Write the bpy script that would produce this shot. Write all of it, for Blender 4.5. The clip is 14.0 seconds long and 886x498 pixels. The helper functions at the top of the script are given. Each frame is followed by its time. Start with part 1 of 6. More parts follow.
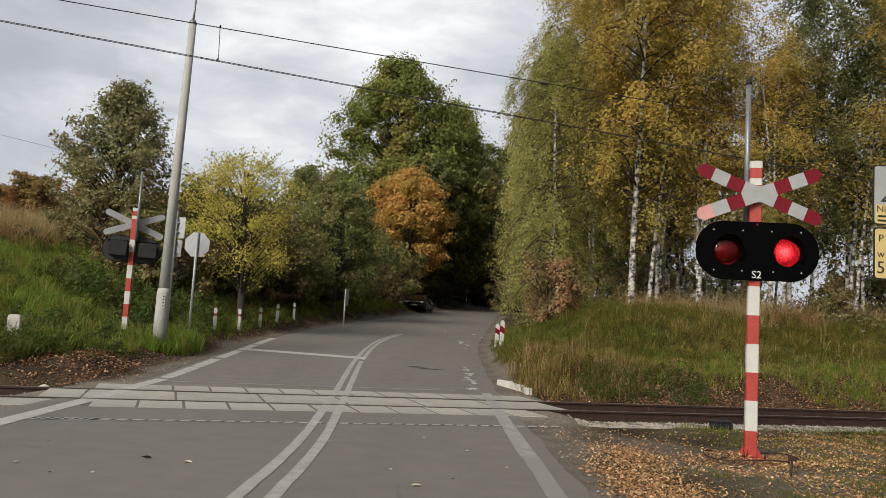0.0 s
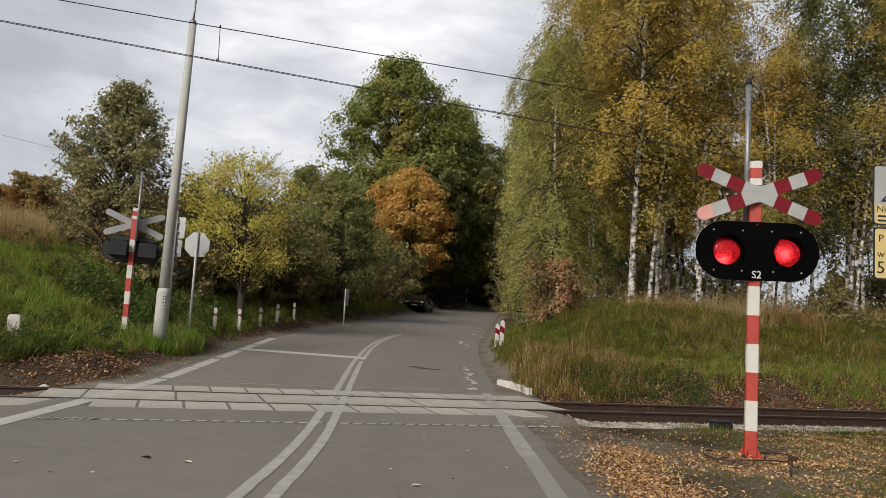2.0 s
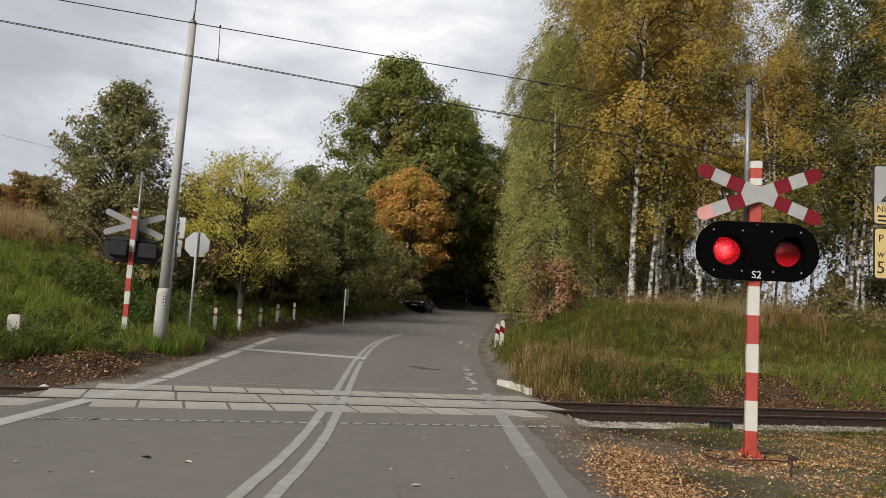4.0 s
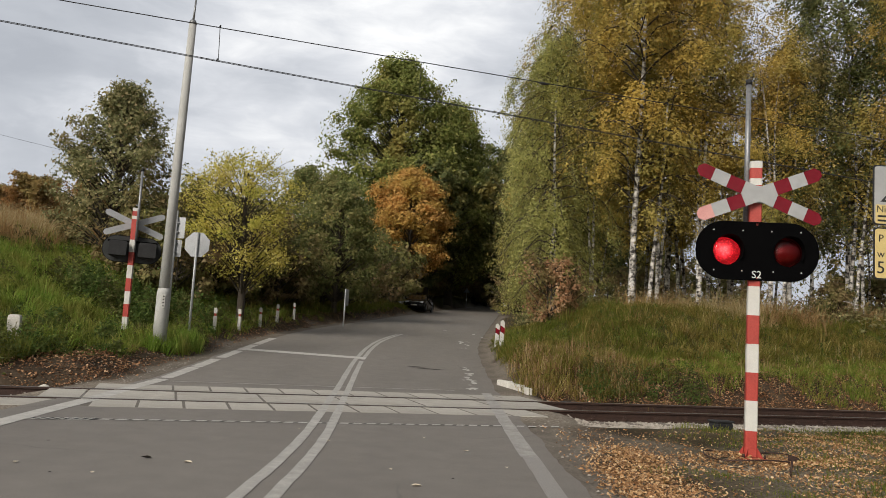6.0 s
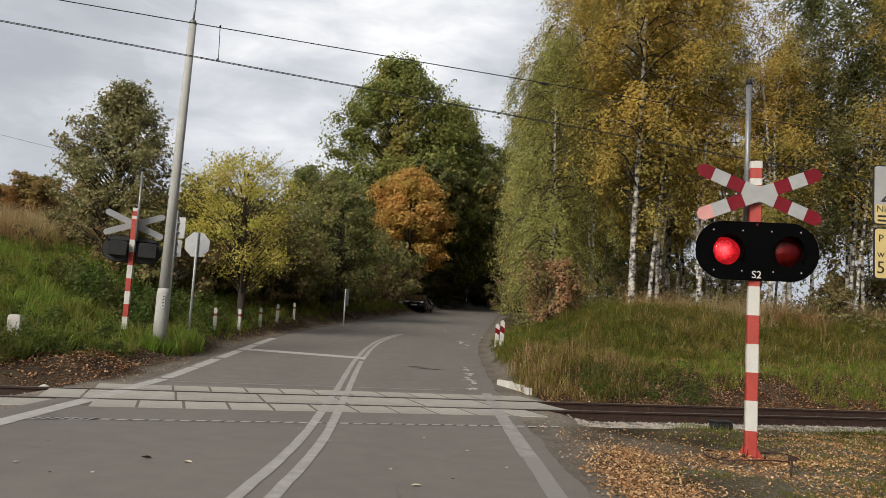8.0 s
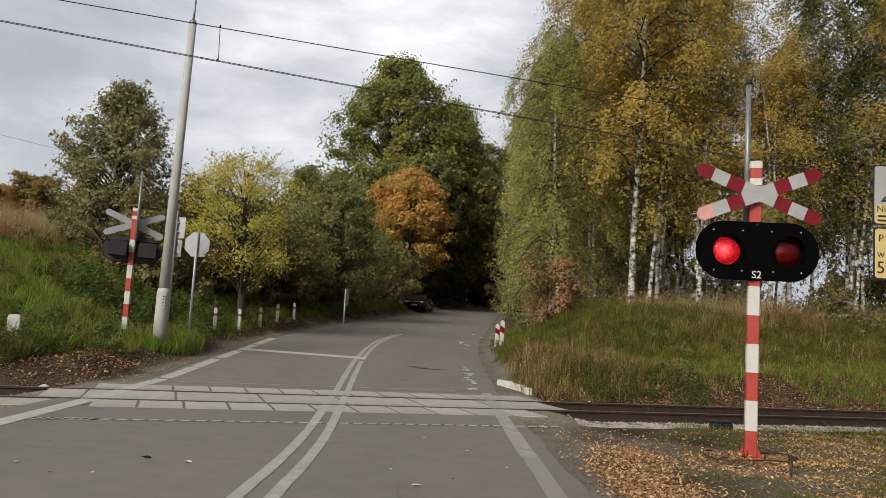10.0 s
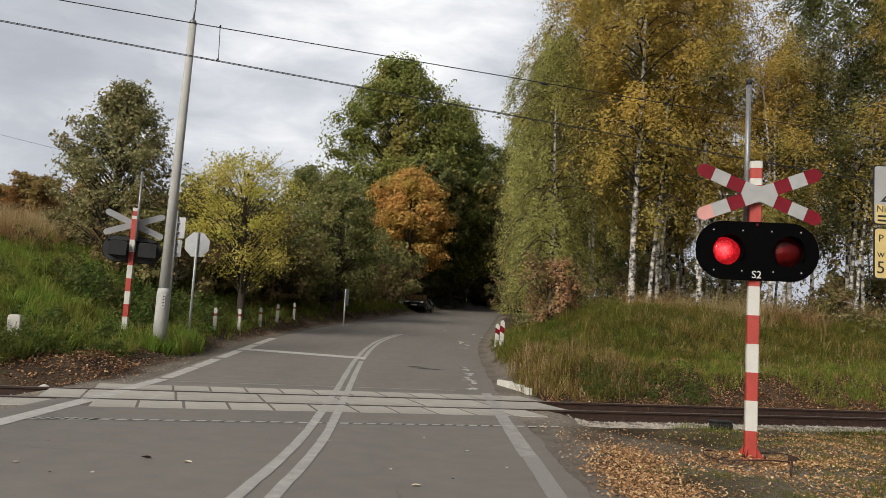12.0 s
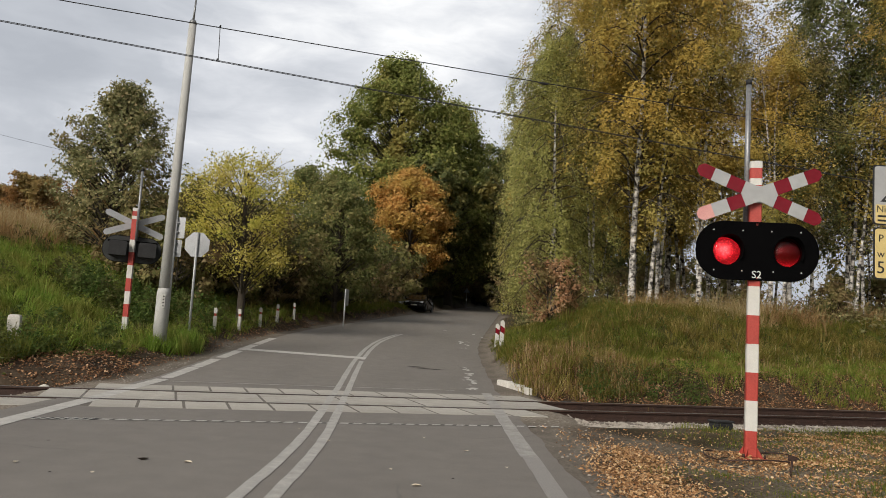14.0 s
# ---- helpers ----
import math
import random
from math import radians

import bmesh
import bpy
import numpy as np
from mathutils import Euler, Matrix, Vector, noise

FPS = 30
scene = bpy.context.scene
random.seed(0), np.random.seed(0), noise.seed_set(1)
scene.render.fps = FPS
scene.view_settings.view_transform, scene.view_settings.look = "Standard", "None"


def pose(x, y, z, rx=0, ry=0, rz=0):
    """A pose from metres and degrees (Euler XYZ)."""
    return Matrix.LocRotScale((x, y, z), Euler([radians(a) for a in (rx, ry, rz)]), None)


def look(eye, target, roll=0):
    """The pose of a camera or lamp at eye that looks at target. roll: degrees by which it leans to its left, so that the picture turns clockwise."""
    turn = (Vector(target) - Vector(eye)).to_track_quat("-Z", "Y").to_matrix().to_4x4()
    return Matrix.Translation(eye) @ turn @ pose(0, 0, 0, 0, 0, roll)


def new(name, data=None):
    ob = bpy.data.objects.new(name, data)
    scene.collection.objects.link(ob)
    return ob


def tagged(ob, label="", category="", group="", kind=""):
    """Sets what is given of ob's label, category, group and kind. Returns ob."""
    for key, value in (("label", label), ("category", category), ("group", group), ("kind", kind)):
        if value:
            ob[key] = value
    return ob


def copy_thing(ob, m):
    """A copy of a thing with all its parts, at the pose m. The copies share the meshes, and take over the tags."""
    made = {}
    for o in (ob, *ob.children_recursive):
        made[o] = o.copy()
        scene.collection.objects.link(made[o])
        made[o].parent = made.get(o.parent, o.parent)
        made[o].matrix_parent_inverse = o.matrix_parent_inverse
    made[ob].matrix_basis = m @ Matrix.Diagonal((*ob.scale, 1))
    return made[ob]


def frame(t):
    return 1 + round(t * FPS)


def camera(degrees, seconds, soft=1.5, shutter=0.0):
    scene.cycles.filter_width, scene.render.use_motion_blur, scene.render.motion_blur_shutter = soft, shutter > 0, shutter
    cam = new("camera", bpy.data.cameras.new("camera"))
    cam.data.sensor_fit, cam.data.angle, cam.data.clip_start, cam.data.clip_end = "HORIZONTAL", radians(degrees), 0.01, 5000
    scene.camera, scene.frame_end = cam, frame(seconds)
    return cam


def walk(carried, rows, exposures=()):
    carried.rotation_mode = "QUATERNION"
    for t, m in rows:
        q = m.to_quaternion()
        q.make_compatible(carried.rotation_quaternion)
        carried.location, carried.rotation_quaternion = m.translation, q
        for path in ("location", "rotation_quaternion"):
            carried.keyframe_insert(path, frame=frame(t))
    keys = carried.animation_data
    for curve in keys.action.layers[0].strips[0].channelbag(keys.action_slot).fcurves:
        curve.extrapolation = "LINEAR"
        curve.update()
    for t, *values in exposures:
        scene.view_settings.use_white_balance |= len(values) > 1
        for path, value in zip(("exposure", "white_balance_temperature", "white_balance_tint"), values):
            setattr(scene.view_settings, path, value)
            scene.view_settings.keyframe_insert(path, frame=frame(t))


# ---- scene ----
# camera: a phone on a stand in the lane, perfectly still
cam = camera(58.51, 14.0, soft=0.75)
EYE = (0.0, 0.0, 1.28)
STILL = look(EYE, (0.0, math.cos(radians(5.65)), 1.28 + math.sin(radians(5.65))), 3.4)
walk(cam, [(0.0, STILL), (14.0, STILL)], exposures=[(0.0, 0.08), (14.0, 0.08)])

# ---- light: overcast sky, soft sun behind thin cloud, behind the camera's left shoulder ----
SUN_EL, SUN_AZ = 30.0, 212.0
world = bpy.data.worlds.new("overcast")
scene.world = world
world.use_nodes = True
wn, wl = world.node_tree.nodes, world.node_tree.links
sky = wn.new("ShaderNodeTexSky")
sky.sky_type, sky.sun_disc = "NISHITA", False
sky.sun_elevation, sky.sun_rotation = radians(SUN_EL), radians(SUN_AZ)
sky.air_density, sky.dust_density, sky.ozone_density = 1.0, 4.0, 1.0
grey = wn.new("ShaderNodeHueSaturation")
grey.inputs["Saturation"].default_value = 0.3
wl.new(sky.outputs[0], grey.inputs["Color"])
wl.new(grey.outputs[0], wn["Background"].inputs["Color"])
wn["Background"].inputs["Strength"].default_value = 0.067
sun_data = bpy.data.lights.new("sun", "SUN")
sun_data.energy, sun_data.angle, sun_data.color = 2.85, radians(26), (1.0, 0.93, 0.83)
sun = new("sun", sun_data)
az = radians(SUN_AZ)
SUN_DIR = Vector((math.sin(az) * math.cos(radians(SUN_EL)), math.cos(az) * math.cos(radians(SUN_EL)), math.sin(radians(SUN_EL))))
sun.matrix_world = look(SUN_DIR * 60, (0, 0, 0))


# ---- materials ----
def material(name, rough=0.8, metal=0.0):
    m = bpy.data.materials.new(name)
    m.use_nodes = True
    b = m.node_tree.nodes["Principled BSDF"]
    b.inputs["Roughness"].default_value, b.inputs["Metallic"].default_value = rough, metal
    return m, m.node_tree.nodes, m.node_tree.links, b


def ramp(nodes, stops):
    r = nodes.new("ShaderNodeValToRGB")
    e = r.color_ramp.elements
    while len(e) < len(stops):
        e.new(0.5)
    for el, (p, c) in zip(e, stops):
        el.position, el.color = p, (*c, 1)
    return r


def noise_node(nodes, links, coords, scale, detail=4.0, rough=0.55):
    n = nodes.new("ShaderNodeTexNoise")
    n.inputs["Scale"].default_value, n.inputs["Detail"].default_value, n.inputs["Roughness"].default_value = scale, detail, rough
    links.new(coords, n.inputs["Vector"])
    return n


def mixed(nodes, links, a, b, fac, blend="MIX"):
    m = nodes.new("ShaderNodeMix")
    m.data_type, m.blend_type = "RGBA", blend
    for sock, val in ((m.inputs[0], fac), (m.inputs[6], a), (m.inputs[7], b)):
        if isinstance(val, (int, float)):
            sock.default_value = val
        elif isinstance(val, tuple):
            sock.default_value = (*val, 1)
        else:
            links.new(val, sock)
    return m.outputs[2]


def grained(name, dark, light, scale=6.0, fine=60.0, rough=0.8, bump=0.3, metal=0.0, dist=0.01, dirt=None, dirt_amount=0.35, pieces=0.0, spec=0.4):
    """Two scales of variation in the colour, a fine relief, and stains of their own shape."""
    m, n, l, b = material(name, rough, metal)
    b.inputs["Specular IOR Level"].default_value = spec
    co = n.new("ShaderNodeTexCoord").outputs["Object"]
    big, small = noise_node(n, l, co, scale, 5), noise_node(n, l, co, fine, 3)
    r = ramp(n, [(0.3, dark), (0.72, light)])
    l.new(big.outputs["Fac"], r.inputs[0])
    r2 = ramp(n, [(0.3, tuple(c * 0.72 for c in dark)), (0.7, tuple(min(1, c * 1.15) for c in light))])
    l.new(small.outputs["Fac"], r2.inputs[0])
    col = mixed(n, l, r.outputs[0], r2.outputs[0], 0.45)
    if dirt:
        st = noise_node(n, l, co, scale * 0.37, 6, 0.65)
        rd = ramp(n, [(0.5, (0, 0, 0)), (0.68, (dirt_amount,) * 3)])
        l.new(st.outputs["Fac"], rd.inputs[0])
        col = mixed(n, l, col, dirt, rd.outputs[0])
    if pieces:
        info = n.new("ShaderNodeObjectInfo")
        hs = n.new("ShaderNodeHueSaturation")
        mr = n.new("ShaderNodeMapRange")
        mr.inputs["To Min"].default_value, mr.inputs["To Max"].default_value = 1 - pieces, 1 + pieces
        l.new(info.outputs["Random"], mr.inputs["Value"])
        l.new(mr.outputs[0], hs.inputs["Value"])
        l.new(col, hs.inputs["Color"])
        col = hs.outputs[0]
    l.new(col, b.inputs["Base Color"])
    bp = n.new("ShaderNodeBump")
    bp.inputs["Strength"].default_value, bp.inputs["Distance"].default_value = bump, dist
    l.new(small.outputs["Fac"], bp.inputs["Height"])
    l.new(bp.outputs[0], b.inputs["Normal"])
    return m


def foil(name, dark, light):
    """Reflecting foil, glossy and creased, so that the sky shines in it unevenly."""
    m, n, l, b = material(name, 0.24)
    co = n.new("ShaderNodeTexCoord").outputs["Object"]
    big, fine, crease = noise_node(n, l, co, 5, 4), noise_node(n, l, co, 240, 2), noise_node(n, l, co, 3.5, 2, 0.5)
    r = ramp(n, [(0.3, dark), (0.7, light)])
    l.new(mixed(n, l, big.outputs["Color"], fine.outputs["Color"], 0.3), r.inputs[0])
    l.new(r.outputs[0], b.inputs["Base Color"])
    bp = n.new("ShaderNodeBump")
    bp.inputs["Strength"].default_value, bp.inputs["Distance"].default_value = 0.5, 0.06
    l.new(crease.outputs["Fac"], bp.inputs["Height"])
    l.new(bp.outputs[0], b.inputs["Normal"])
    return m


def leafy(name, stops, patch=None, patch_scale=0.35, through_light=0.5, rough=0.6, patch_at=(0.42, 0.6)):
    """Leaf or blade: colour varies leaf by leaf, and in patches over the plant; light passes through."""
    m, n, l, b = material(name, rough)
    geo = n.new("ShaderNodeNewGeometry")
    r = ramp(n, stops)
    l.new(geo.outputs["Random Per Island"], r.inputs[0])
    col = r.outputs[0]
    if patch:
        info = n.new("ShaderNodeObjectInfo")
        shift = n.new("ShaderNodeVectorMath")
        shift.operation = "MULTIPLY_ADD"
        l.new(info.outputs["Random"], shift.inputs[0])
        shift.inputs[1].default_value = (37, 23, 11)
        l.new(n.new("ShaderNodeTexCoord").outputs["Object"], shift.inputs[2])
        nz = noise_node(n, l, shift.outputs[0], patch_scale, 3)
        pr = ramp(n, [(patch_at[0], (0, 0, 0)), (patch_at[1], (1, 1, 1))])
        l.new(nz.outputs["Fac"], pr.inputs[0])
        r2 = ramp(n, patch)
        l.new(geo.outputs["Random Per Island"], r2.inputs[0])
        col = mixed(n, l, col, r2.outputs[0], pr.outputs[0])
    l.new(col, b.inputs["Base Color"])
    b.inputs["Specular IOR Level"].default_value = 0.15
    tr = n.new("ShaderNodeBsdfTranslucent")
    l.new(col, tr.inputs["Color"])
    mx = n.new("ShaderNodeMixShader")
    mx.inputs[0].default_value = through_light
    l.new(b.outputs[0], mx.inputs[1])
    l.new(tr.outputs[0], mx.inputs[2])
    l.new(mx.outputs[0], n["Material Output"].inputs["Surface"])
    return m


def asphalt_material():
    m, n, l, b = material("asphalt", 0.82)
    co = n.new("ShaderNodeTexCoord").outputs["Object"]
    st = n.new("ShaderNodeMapping")
    st.inputs["Scale"].default_value = (1.0, 0.22, 1.0)
    l.new(co, st.inputs["Vector"])
    big, mid, small = noise_node(n, l, st.outputs[0], 0.55, 5), noise_node(n, l, co, 3.0, 5), noise_node(n, l, co, 170, 2)
    r = ramp(n, [(0.3, (0.14, 0.123, 0.104)), (0.7, (0.212, 0.19, 0.164))])
    l.new(big.outputs["Fac"], r.inputs[0])
    r2 = ramp(n, [(0.25, (0.11, 0.096, 0.082)), (0.75, (0.245, 0.22, 0.192))])
    l.new(mid.outputs["Fac"], r2.inputs[0])
    r3 = ramp(n, [(0.3, (0.09, 0.085, 0.08)), (0.72, (0.26, 0.245, 0.225))])
    l.new(small.outputs["Fac"], r3.inputs[0])
    col = mixed(n, l, mixed(n, l, r.outputs[0], r2.outputs[0], 0.35), r3.outputs[0], 0.3)
    vor = n.new("ShaderNodeTexVoronoi")
    vor.feature = "DISTANCE_TO_EDGE"
    vor.inputs["Scale"].default_value = 0.45
    wob = mixed(n, l, co, noise_node(n, l, co, 1.7, 4).outputs["Color"], 0.25)
    l.new(wob, vor.inputs["Vector"])
    crack = ramp(n, [(0.0, (0.35, 0.35, 0.35)), (0.006, (0, 0, 0))])
    l.new(vor.outputs["Distance"], crack.inputs[0])
    gate = ramp(n, [(0.5, (0, 0, 0)), (0.6, (1, 1, 1))])
    l.new(noise_node(n, l, co, 0.3, 2).outputs["Fac"], gate.inputs[0])
    col = mixed(n, l, col, (0.03, 0.028, 0.026), mixed(n, l, crack.outputs[0], gate.outputs[0], 1.0, "MULTIPLY"))
    l.new(col, b.inputs["Base Color"])
    bp = n.new("ShaderNodeBump")
    bp.inputs["Strength"].default_value, bp.inputs["Distance"].default_value = 0.5, 0.006
    l.new(small.outputs["Fac"], bp.inputs["Height"])
    l.new(bp.outputs[0], b.inputs["Normal"])
    return m


def road_paint_material():
    """Worn white paint through which the asphalt shows."""
    m, n, l, b = material("road_paint", 0.7)
    co = n.new("ShaderNodeTexCoord").outputs["Object"]
    worn, fine = noise_node(n, l, co, 5, 6, 0.7), noise_node(n, l, co, 120, 2)
    at = n.new("ShaderNodeAttribute")
    at.attribute_name = "wear"
    add = n.new("ShaderNodeMath")
    l.new(worn.outputs["Fac"], add.inputs[0])
    l.new(at.outputs["Fac"], add.inputs[1])
    r = ramp(n, [(0.38, (0.52, 0.5, 0.46)), (0.62, (0.36, 0.345, 0.315)), (0.85, (0.22, 0.205, 0.19))])
    l.new(add.outputs[0], r.inputs[0])
    r2 = ramp(n, [(0.35, (0.2, 0.19, 0.18)), (0.65, (0.6, 0.58, 0.54))])
    l.new(fine.outputs["Fac"], r2.inputs[0])
    l.new(mixed(n, l, r.outputs[0], r2.outputs[0], 0.25), b.inputs["Base Color"])
    return m


def ground_material():
    """Soil, turf and gravel, told apart by the sheet's own cover weights."""
    m, n, l, b = material("ground_cover", 0.95)
    b.inputs["Specular IOR Level"].default_value = 0.08
    co = n.new("ShaderNodeTexCoord").outputs["Object"]
    at = n.new("ShaderNodeVertexColor")
    at.layer_name = "cover"
    sep = n.new("ShaderNodeSeparateColor")
    l.new(at.outputs["Color"], sep.inputs[0])
    a, f = noise_node(n, l, co, 1.3, 5), noise_node(n, l, co, 28, 4)
    soil = ramp(n, [(0.3, (0.035, 0.025, 0.017)), (0.7, (0.1, 0.074, 0.05))])
    turf = ramp(n, [(0.3, (0.045, 0.05, 0.014)), (0.7, (0.1, 0.09, 0.03))])
    gravel = ramp(n, [(0.3, (0.15, 0.125, 0.095)), (0.7, (0.35, 0.305, 0.25))])
    shoulder = ramp(n, [(0.3, (0.135, 0.114, 0.092)), (0.7, (0.22, 0.193, 0.162))])
    for r, src in ((soil, a), (turf, a), (gravel, f), (shoulder, a)):
        l.new(src.outputs["Fac"], r.inputs[0])
    col = mixed(n, l, soil.outputs[0], turf.outputs[0], sep.outputs[1])
    col = mixed(n, l, col, gravel.outputs[0], sep.outputs[0])
    col = mixed(n, l, col, shoulder.outputs[0], sep.outputs[2])
    vr = ramp(n, [(0.3, (0.66, 0.66, 0.66)), (0.75, (1.16, 1.16, 1.16))])
    l.new(f.outputs["Fac"], vr.inputs[0])
    l.new(mixed(n, l, col, vr.outputs[0], 0.8, "MULTIPLY"), b.inputs["Base Color"])
    bp = n.new("ShaderNodeBump")
    bp.inputs["Strength"].default_value, bp.inputs["Distance"].default_value = 0.8, 0.03
    l.new(f.outputs["Fac"], bp.inputs["Height"])
    l.new(bp.outputs[0], b.inputs["Normal"])
    return m


def birch_bark_material():
    m, n, l, b = material("birch_bark", 0.75)
    co = n.new("ShaderNodeTexCoord").outputs["Object"]
    mp = n.new("ShaderNodeMapping")
    mp.inputs["Scale"].default_value = (4.0, 4.0, 6.0)
    l.new(co, mp.inputs["Vector"])
    nz = noise_node(n, l, mp.outputs[0], 1.0, 5, 0.65)
    r = ramp(n, [(0.43, (0.025, 0.022, 0.02)), (0.5, (0.33, 0.31, 0.28)), (0.63, (0.66, 0.635, 0.59))])
    l.new(nz.outputs["Fac"], r.inputs[0])
    l.new(r.outputs[0], b.inputs["Base Color"])
    bp = n.new("ShaderNodeBump")
    bp.inputs["Distance"].default_value = 0.02
    l.new(nz.outputs["Fac"], bp.inputs["Height"])
    l.new(bp.outputs[0], b.inputs["Normal"])
    return m


def cloud_material():
    """Layered cloud on the sky sheet, which shines by itself."""
    m = bpy.data.materials.new("cloud")
    m.use_nodes = True
    n, l = m.node_tree.nodes, m.node_tree.links
    n.remove(n["Principled BSDF"])
    co = n.new("ShaderNodeTexCoord").outputs["Object"]
    mp = n.new("ShaderNodeMapping")
    mp.inputs["Location"].default_value = CLOUD_SHIFT
    mp.inputs["Scale"].default_value = (0.0015, 0.0015, 0.0040)
    mp.inputs["Rotation"].default_value = (0, radians(-9), 0)
    l.new(co, mp.inputs["Vector"])
    warp = mixed(n, l, mp.outputs[0], noise_node(n, l, mp.outputs[0], 1.1, 3).outputs["Color"], 0.35)
    a, d = noise_node(n, l, warp, 1.9, 8, 0.56), noise_node(n, l, warp, 0.6, 3)
    col = ramp(n, [(0.34, (0.41, 0.435, 0.48)), (0.47, (0.49, 0.515, 0.56)), (0.57, (0.64, 0.66, 0.70)), (0.7, (0.92, 0.925, 0.93))])
    mx = n.new("ShaderNodeMix")
    mx.inputs[0].default_value = 0.3
    l.new(a.outputs["Fac"], mx.inputs[2])
    l.new(d.outputs["Fac"], mx.inputs[3])
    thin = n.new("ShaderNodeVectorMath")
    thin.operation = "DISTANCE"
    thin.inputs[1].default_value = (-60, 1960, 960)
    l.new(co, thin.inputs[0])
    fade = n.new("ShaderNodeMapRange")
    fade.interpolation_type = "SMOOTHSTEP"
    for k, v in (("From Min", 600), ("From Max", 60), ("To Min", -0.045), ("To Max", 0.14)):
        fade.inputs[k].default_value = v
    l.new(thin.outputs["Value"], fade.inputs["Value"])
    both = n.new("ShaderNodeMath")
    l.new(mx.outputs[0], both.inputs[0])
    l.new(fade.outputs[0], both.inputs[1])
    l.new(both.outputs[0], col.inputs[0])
    em = n.new("ShaderNodeEmission")
    l.new(col.outputs[0], em.inputs["Color"])
    em.inputs["Strength"].default_value = 1.08
    l.new(em.outputs[0], n["Material Output"].inputs["Surface"])
    m.cycles.emission_sampling = "NONE"
    return m


def lens_material():
    m, n, l, b = material("red_lens", 0.08)
    n.remove(b)
    tp, gl, mx = n.new("ShaderNodeBsdfTransparent"), n.new("ShaderNodeBsdfGlossy"), n.new("ShaderNodeMixShader")
    tp.inputs["Color"].default_value = (0.95, 0.3, 0.32, 1)
    gl.inputs["Roughness"].default_value = 0.12
    mx.inputs[0].default_value = 0.03
    l.new(tp.outputs[0], mx.inputs[1])
    l.new(gl.outputs[0], mx.inputs[2])
    l.new(mx.outputs[0], n["Material Output"].inputs["Surface"])
    return m


def lamp_drum_material():
    """The turning light unit: one side shines red, the other is plain dark red."""
    m, n, l, b = material("light_unit", 0.4)
    co = n.new("ShaderNodeTexCoord").outputs["Object"]
    sep = n.new("ShaderNodeSeparateXYZ")
    l.new(co, sep.inputs[0])
    lit = n.new("ShaderNodeMapRange")
    lit.interpolation_type = "SMOOTHSTEP"
    lit.inputs["From Min"].default_value, lit.inputs["From Max"].default_value = 0.075, -0.085
    l.new(sep.outputs["Y"], lit.inputs["Value"])
    vor = n.new("ShaderNodeTexVoronoi")
    vor.inputs["Scale"].default_value = 46
    l.new(co, vor.inputs["Vector"])
    cells = ramp(n, [(0.05, (1.1, 1.1, 1.1)), (0.55, (0.3, 0.3, 0.3))])
    l.new(vor.outputs["Distance"], cells.inputs[0])
    mid = n.new("ShaderNodeVectorMath")
    mid.operation = "DISTANCE"
    mid.inputs[1].default_value = (-0.03, -0.17, 0.0)
    l.new(co, mid.inputs[0])
    hot = ramp(n, [(0.02, (1.3, 0.3, 0.3)), (0.075, (0.62, 0.06, 0.08)), (0.135, (0.22, 0.011, 0.018))])
    l.new(mid.outputs["Value"], hot.inputs[0])
    b.inputs["Base Color"].default_value = (0.075, 0.005, 0.007, 1)
    l.new(mixed(n, l, hot.outputs[0], cells.outputs[0], 1.0, "MULTIPLY"), b.inputs["Emission Color"])
    st = n.new("ShaderNodeMath")
    st.operation = "MULTIPLY"
    st.inputs[1].default_value = 4.2
    l.new(lit.outputs[0], st.inputs[0])
    l.new(st.outputs[0], b.inputs["Emission Strength"])
    return m


CLOUD_SHIFT = (0.6, 0.2, 0.35)
ASPHALT, PAINT, GROUND, BIRCH = asphalt_material(), road_paint_material(), ground_material(), birch_bark_material()
PATCHED = grained("asphalt_patch", (0.07, 0.066, 0.06), (0.13, 0.12, 0.11), 3, 150, 0.85, 0.4, dist=0.005)
CONCRETE = grained("concrete_panel", (0.33, 0.308, 0.268), (0.47, 0.442, 0.392), 4, 90, 0.85, 0.3, dirt=(0.2, 0.18, 0.15), pieces=0.07)
MAST = grained("mast_concrete", (0.34, 0.34, 0.32), (0.46, 0.46, 0.44), 2.2, 70, 0.85, 0.3, dirt=(0.25, 0.25, 0.22))
RUST = grained("rusty_rail", (0.022, 0.011, 0.008), (0.06, 0.031, 0.021), 9, 90, 0.75, 0.4, dirt=(0.02, 0.014, 0.012))
WORN = grained("rail_running_face", (0.12, 0.1, 0.09), (0.24, 0.22, 0.2), 9, 60, 0.35, 0.1, metal=0.7)
SLEEPER = grained("sleeper", (0.09, 0.075, 0.06), (0.2, 0.17, 0.14), 5, 60, 0.9, 0.5)
STONE = grained("ballast_stone", (0.2, 0.175, 0.145), (0.46, 0.42, 0.36), 3, 30, 0.9, 0.5, dirt=(0.12, 0.09, 0.07))
BROKEN = grained("broken_asphalt", (0.02, 0.018, 0.016), (0.05, 0.045, 0.04), 6, 90, 0.95, 0.6)
FILLER = grained("joint_filler", (0.085, 0.075, 0.062), (0.17, 0.15, 0.13), 8, 80, 0.9, 0.3)
RUBBER = grained("black_rubber", (0.012, 0.012, 0.013), (0.03, 0.03, 0.03), 8, 80, 0.7, 0.3)
RED = grained("red_paint", (0.30, 0.03, 0.02), (0.42, 0.055, 0.04), 7, 60, 0.5, 0.1, dirt=(0.2, 0.04, 0.03))
WHITE = grained("white_paint", (0.47, 0.46, 0.425), (0.57, 0.56, 0.52), 5, 260, 0.5, 0.06, dirt=(0.42, 0.4, 0.34))
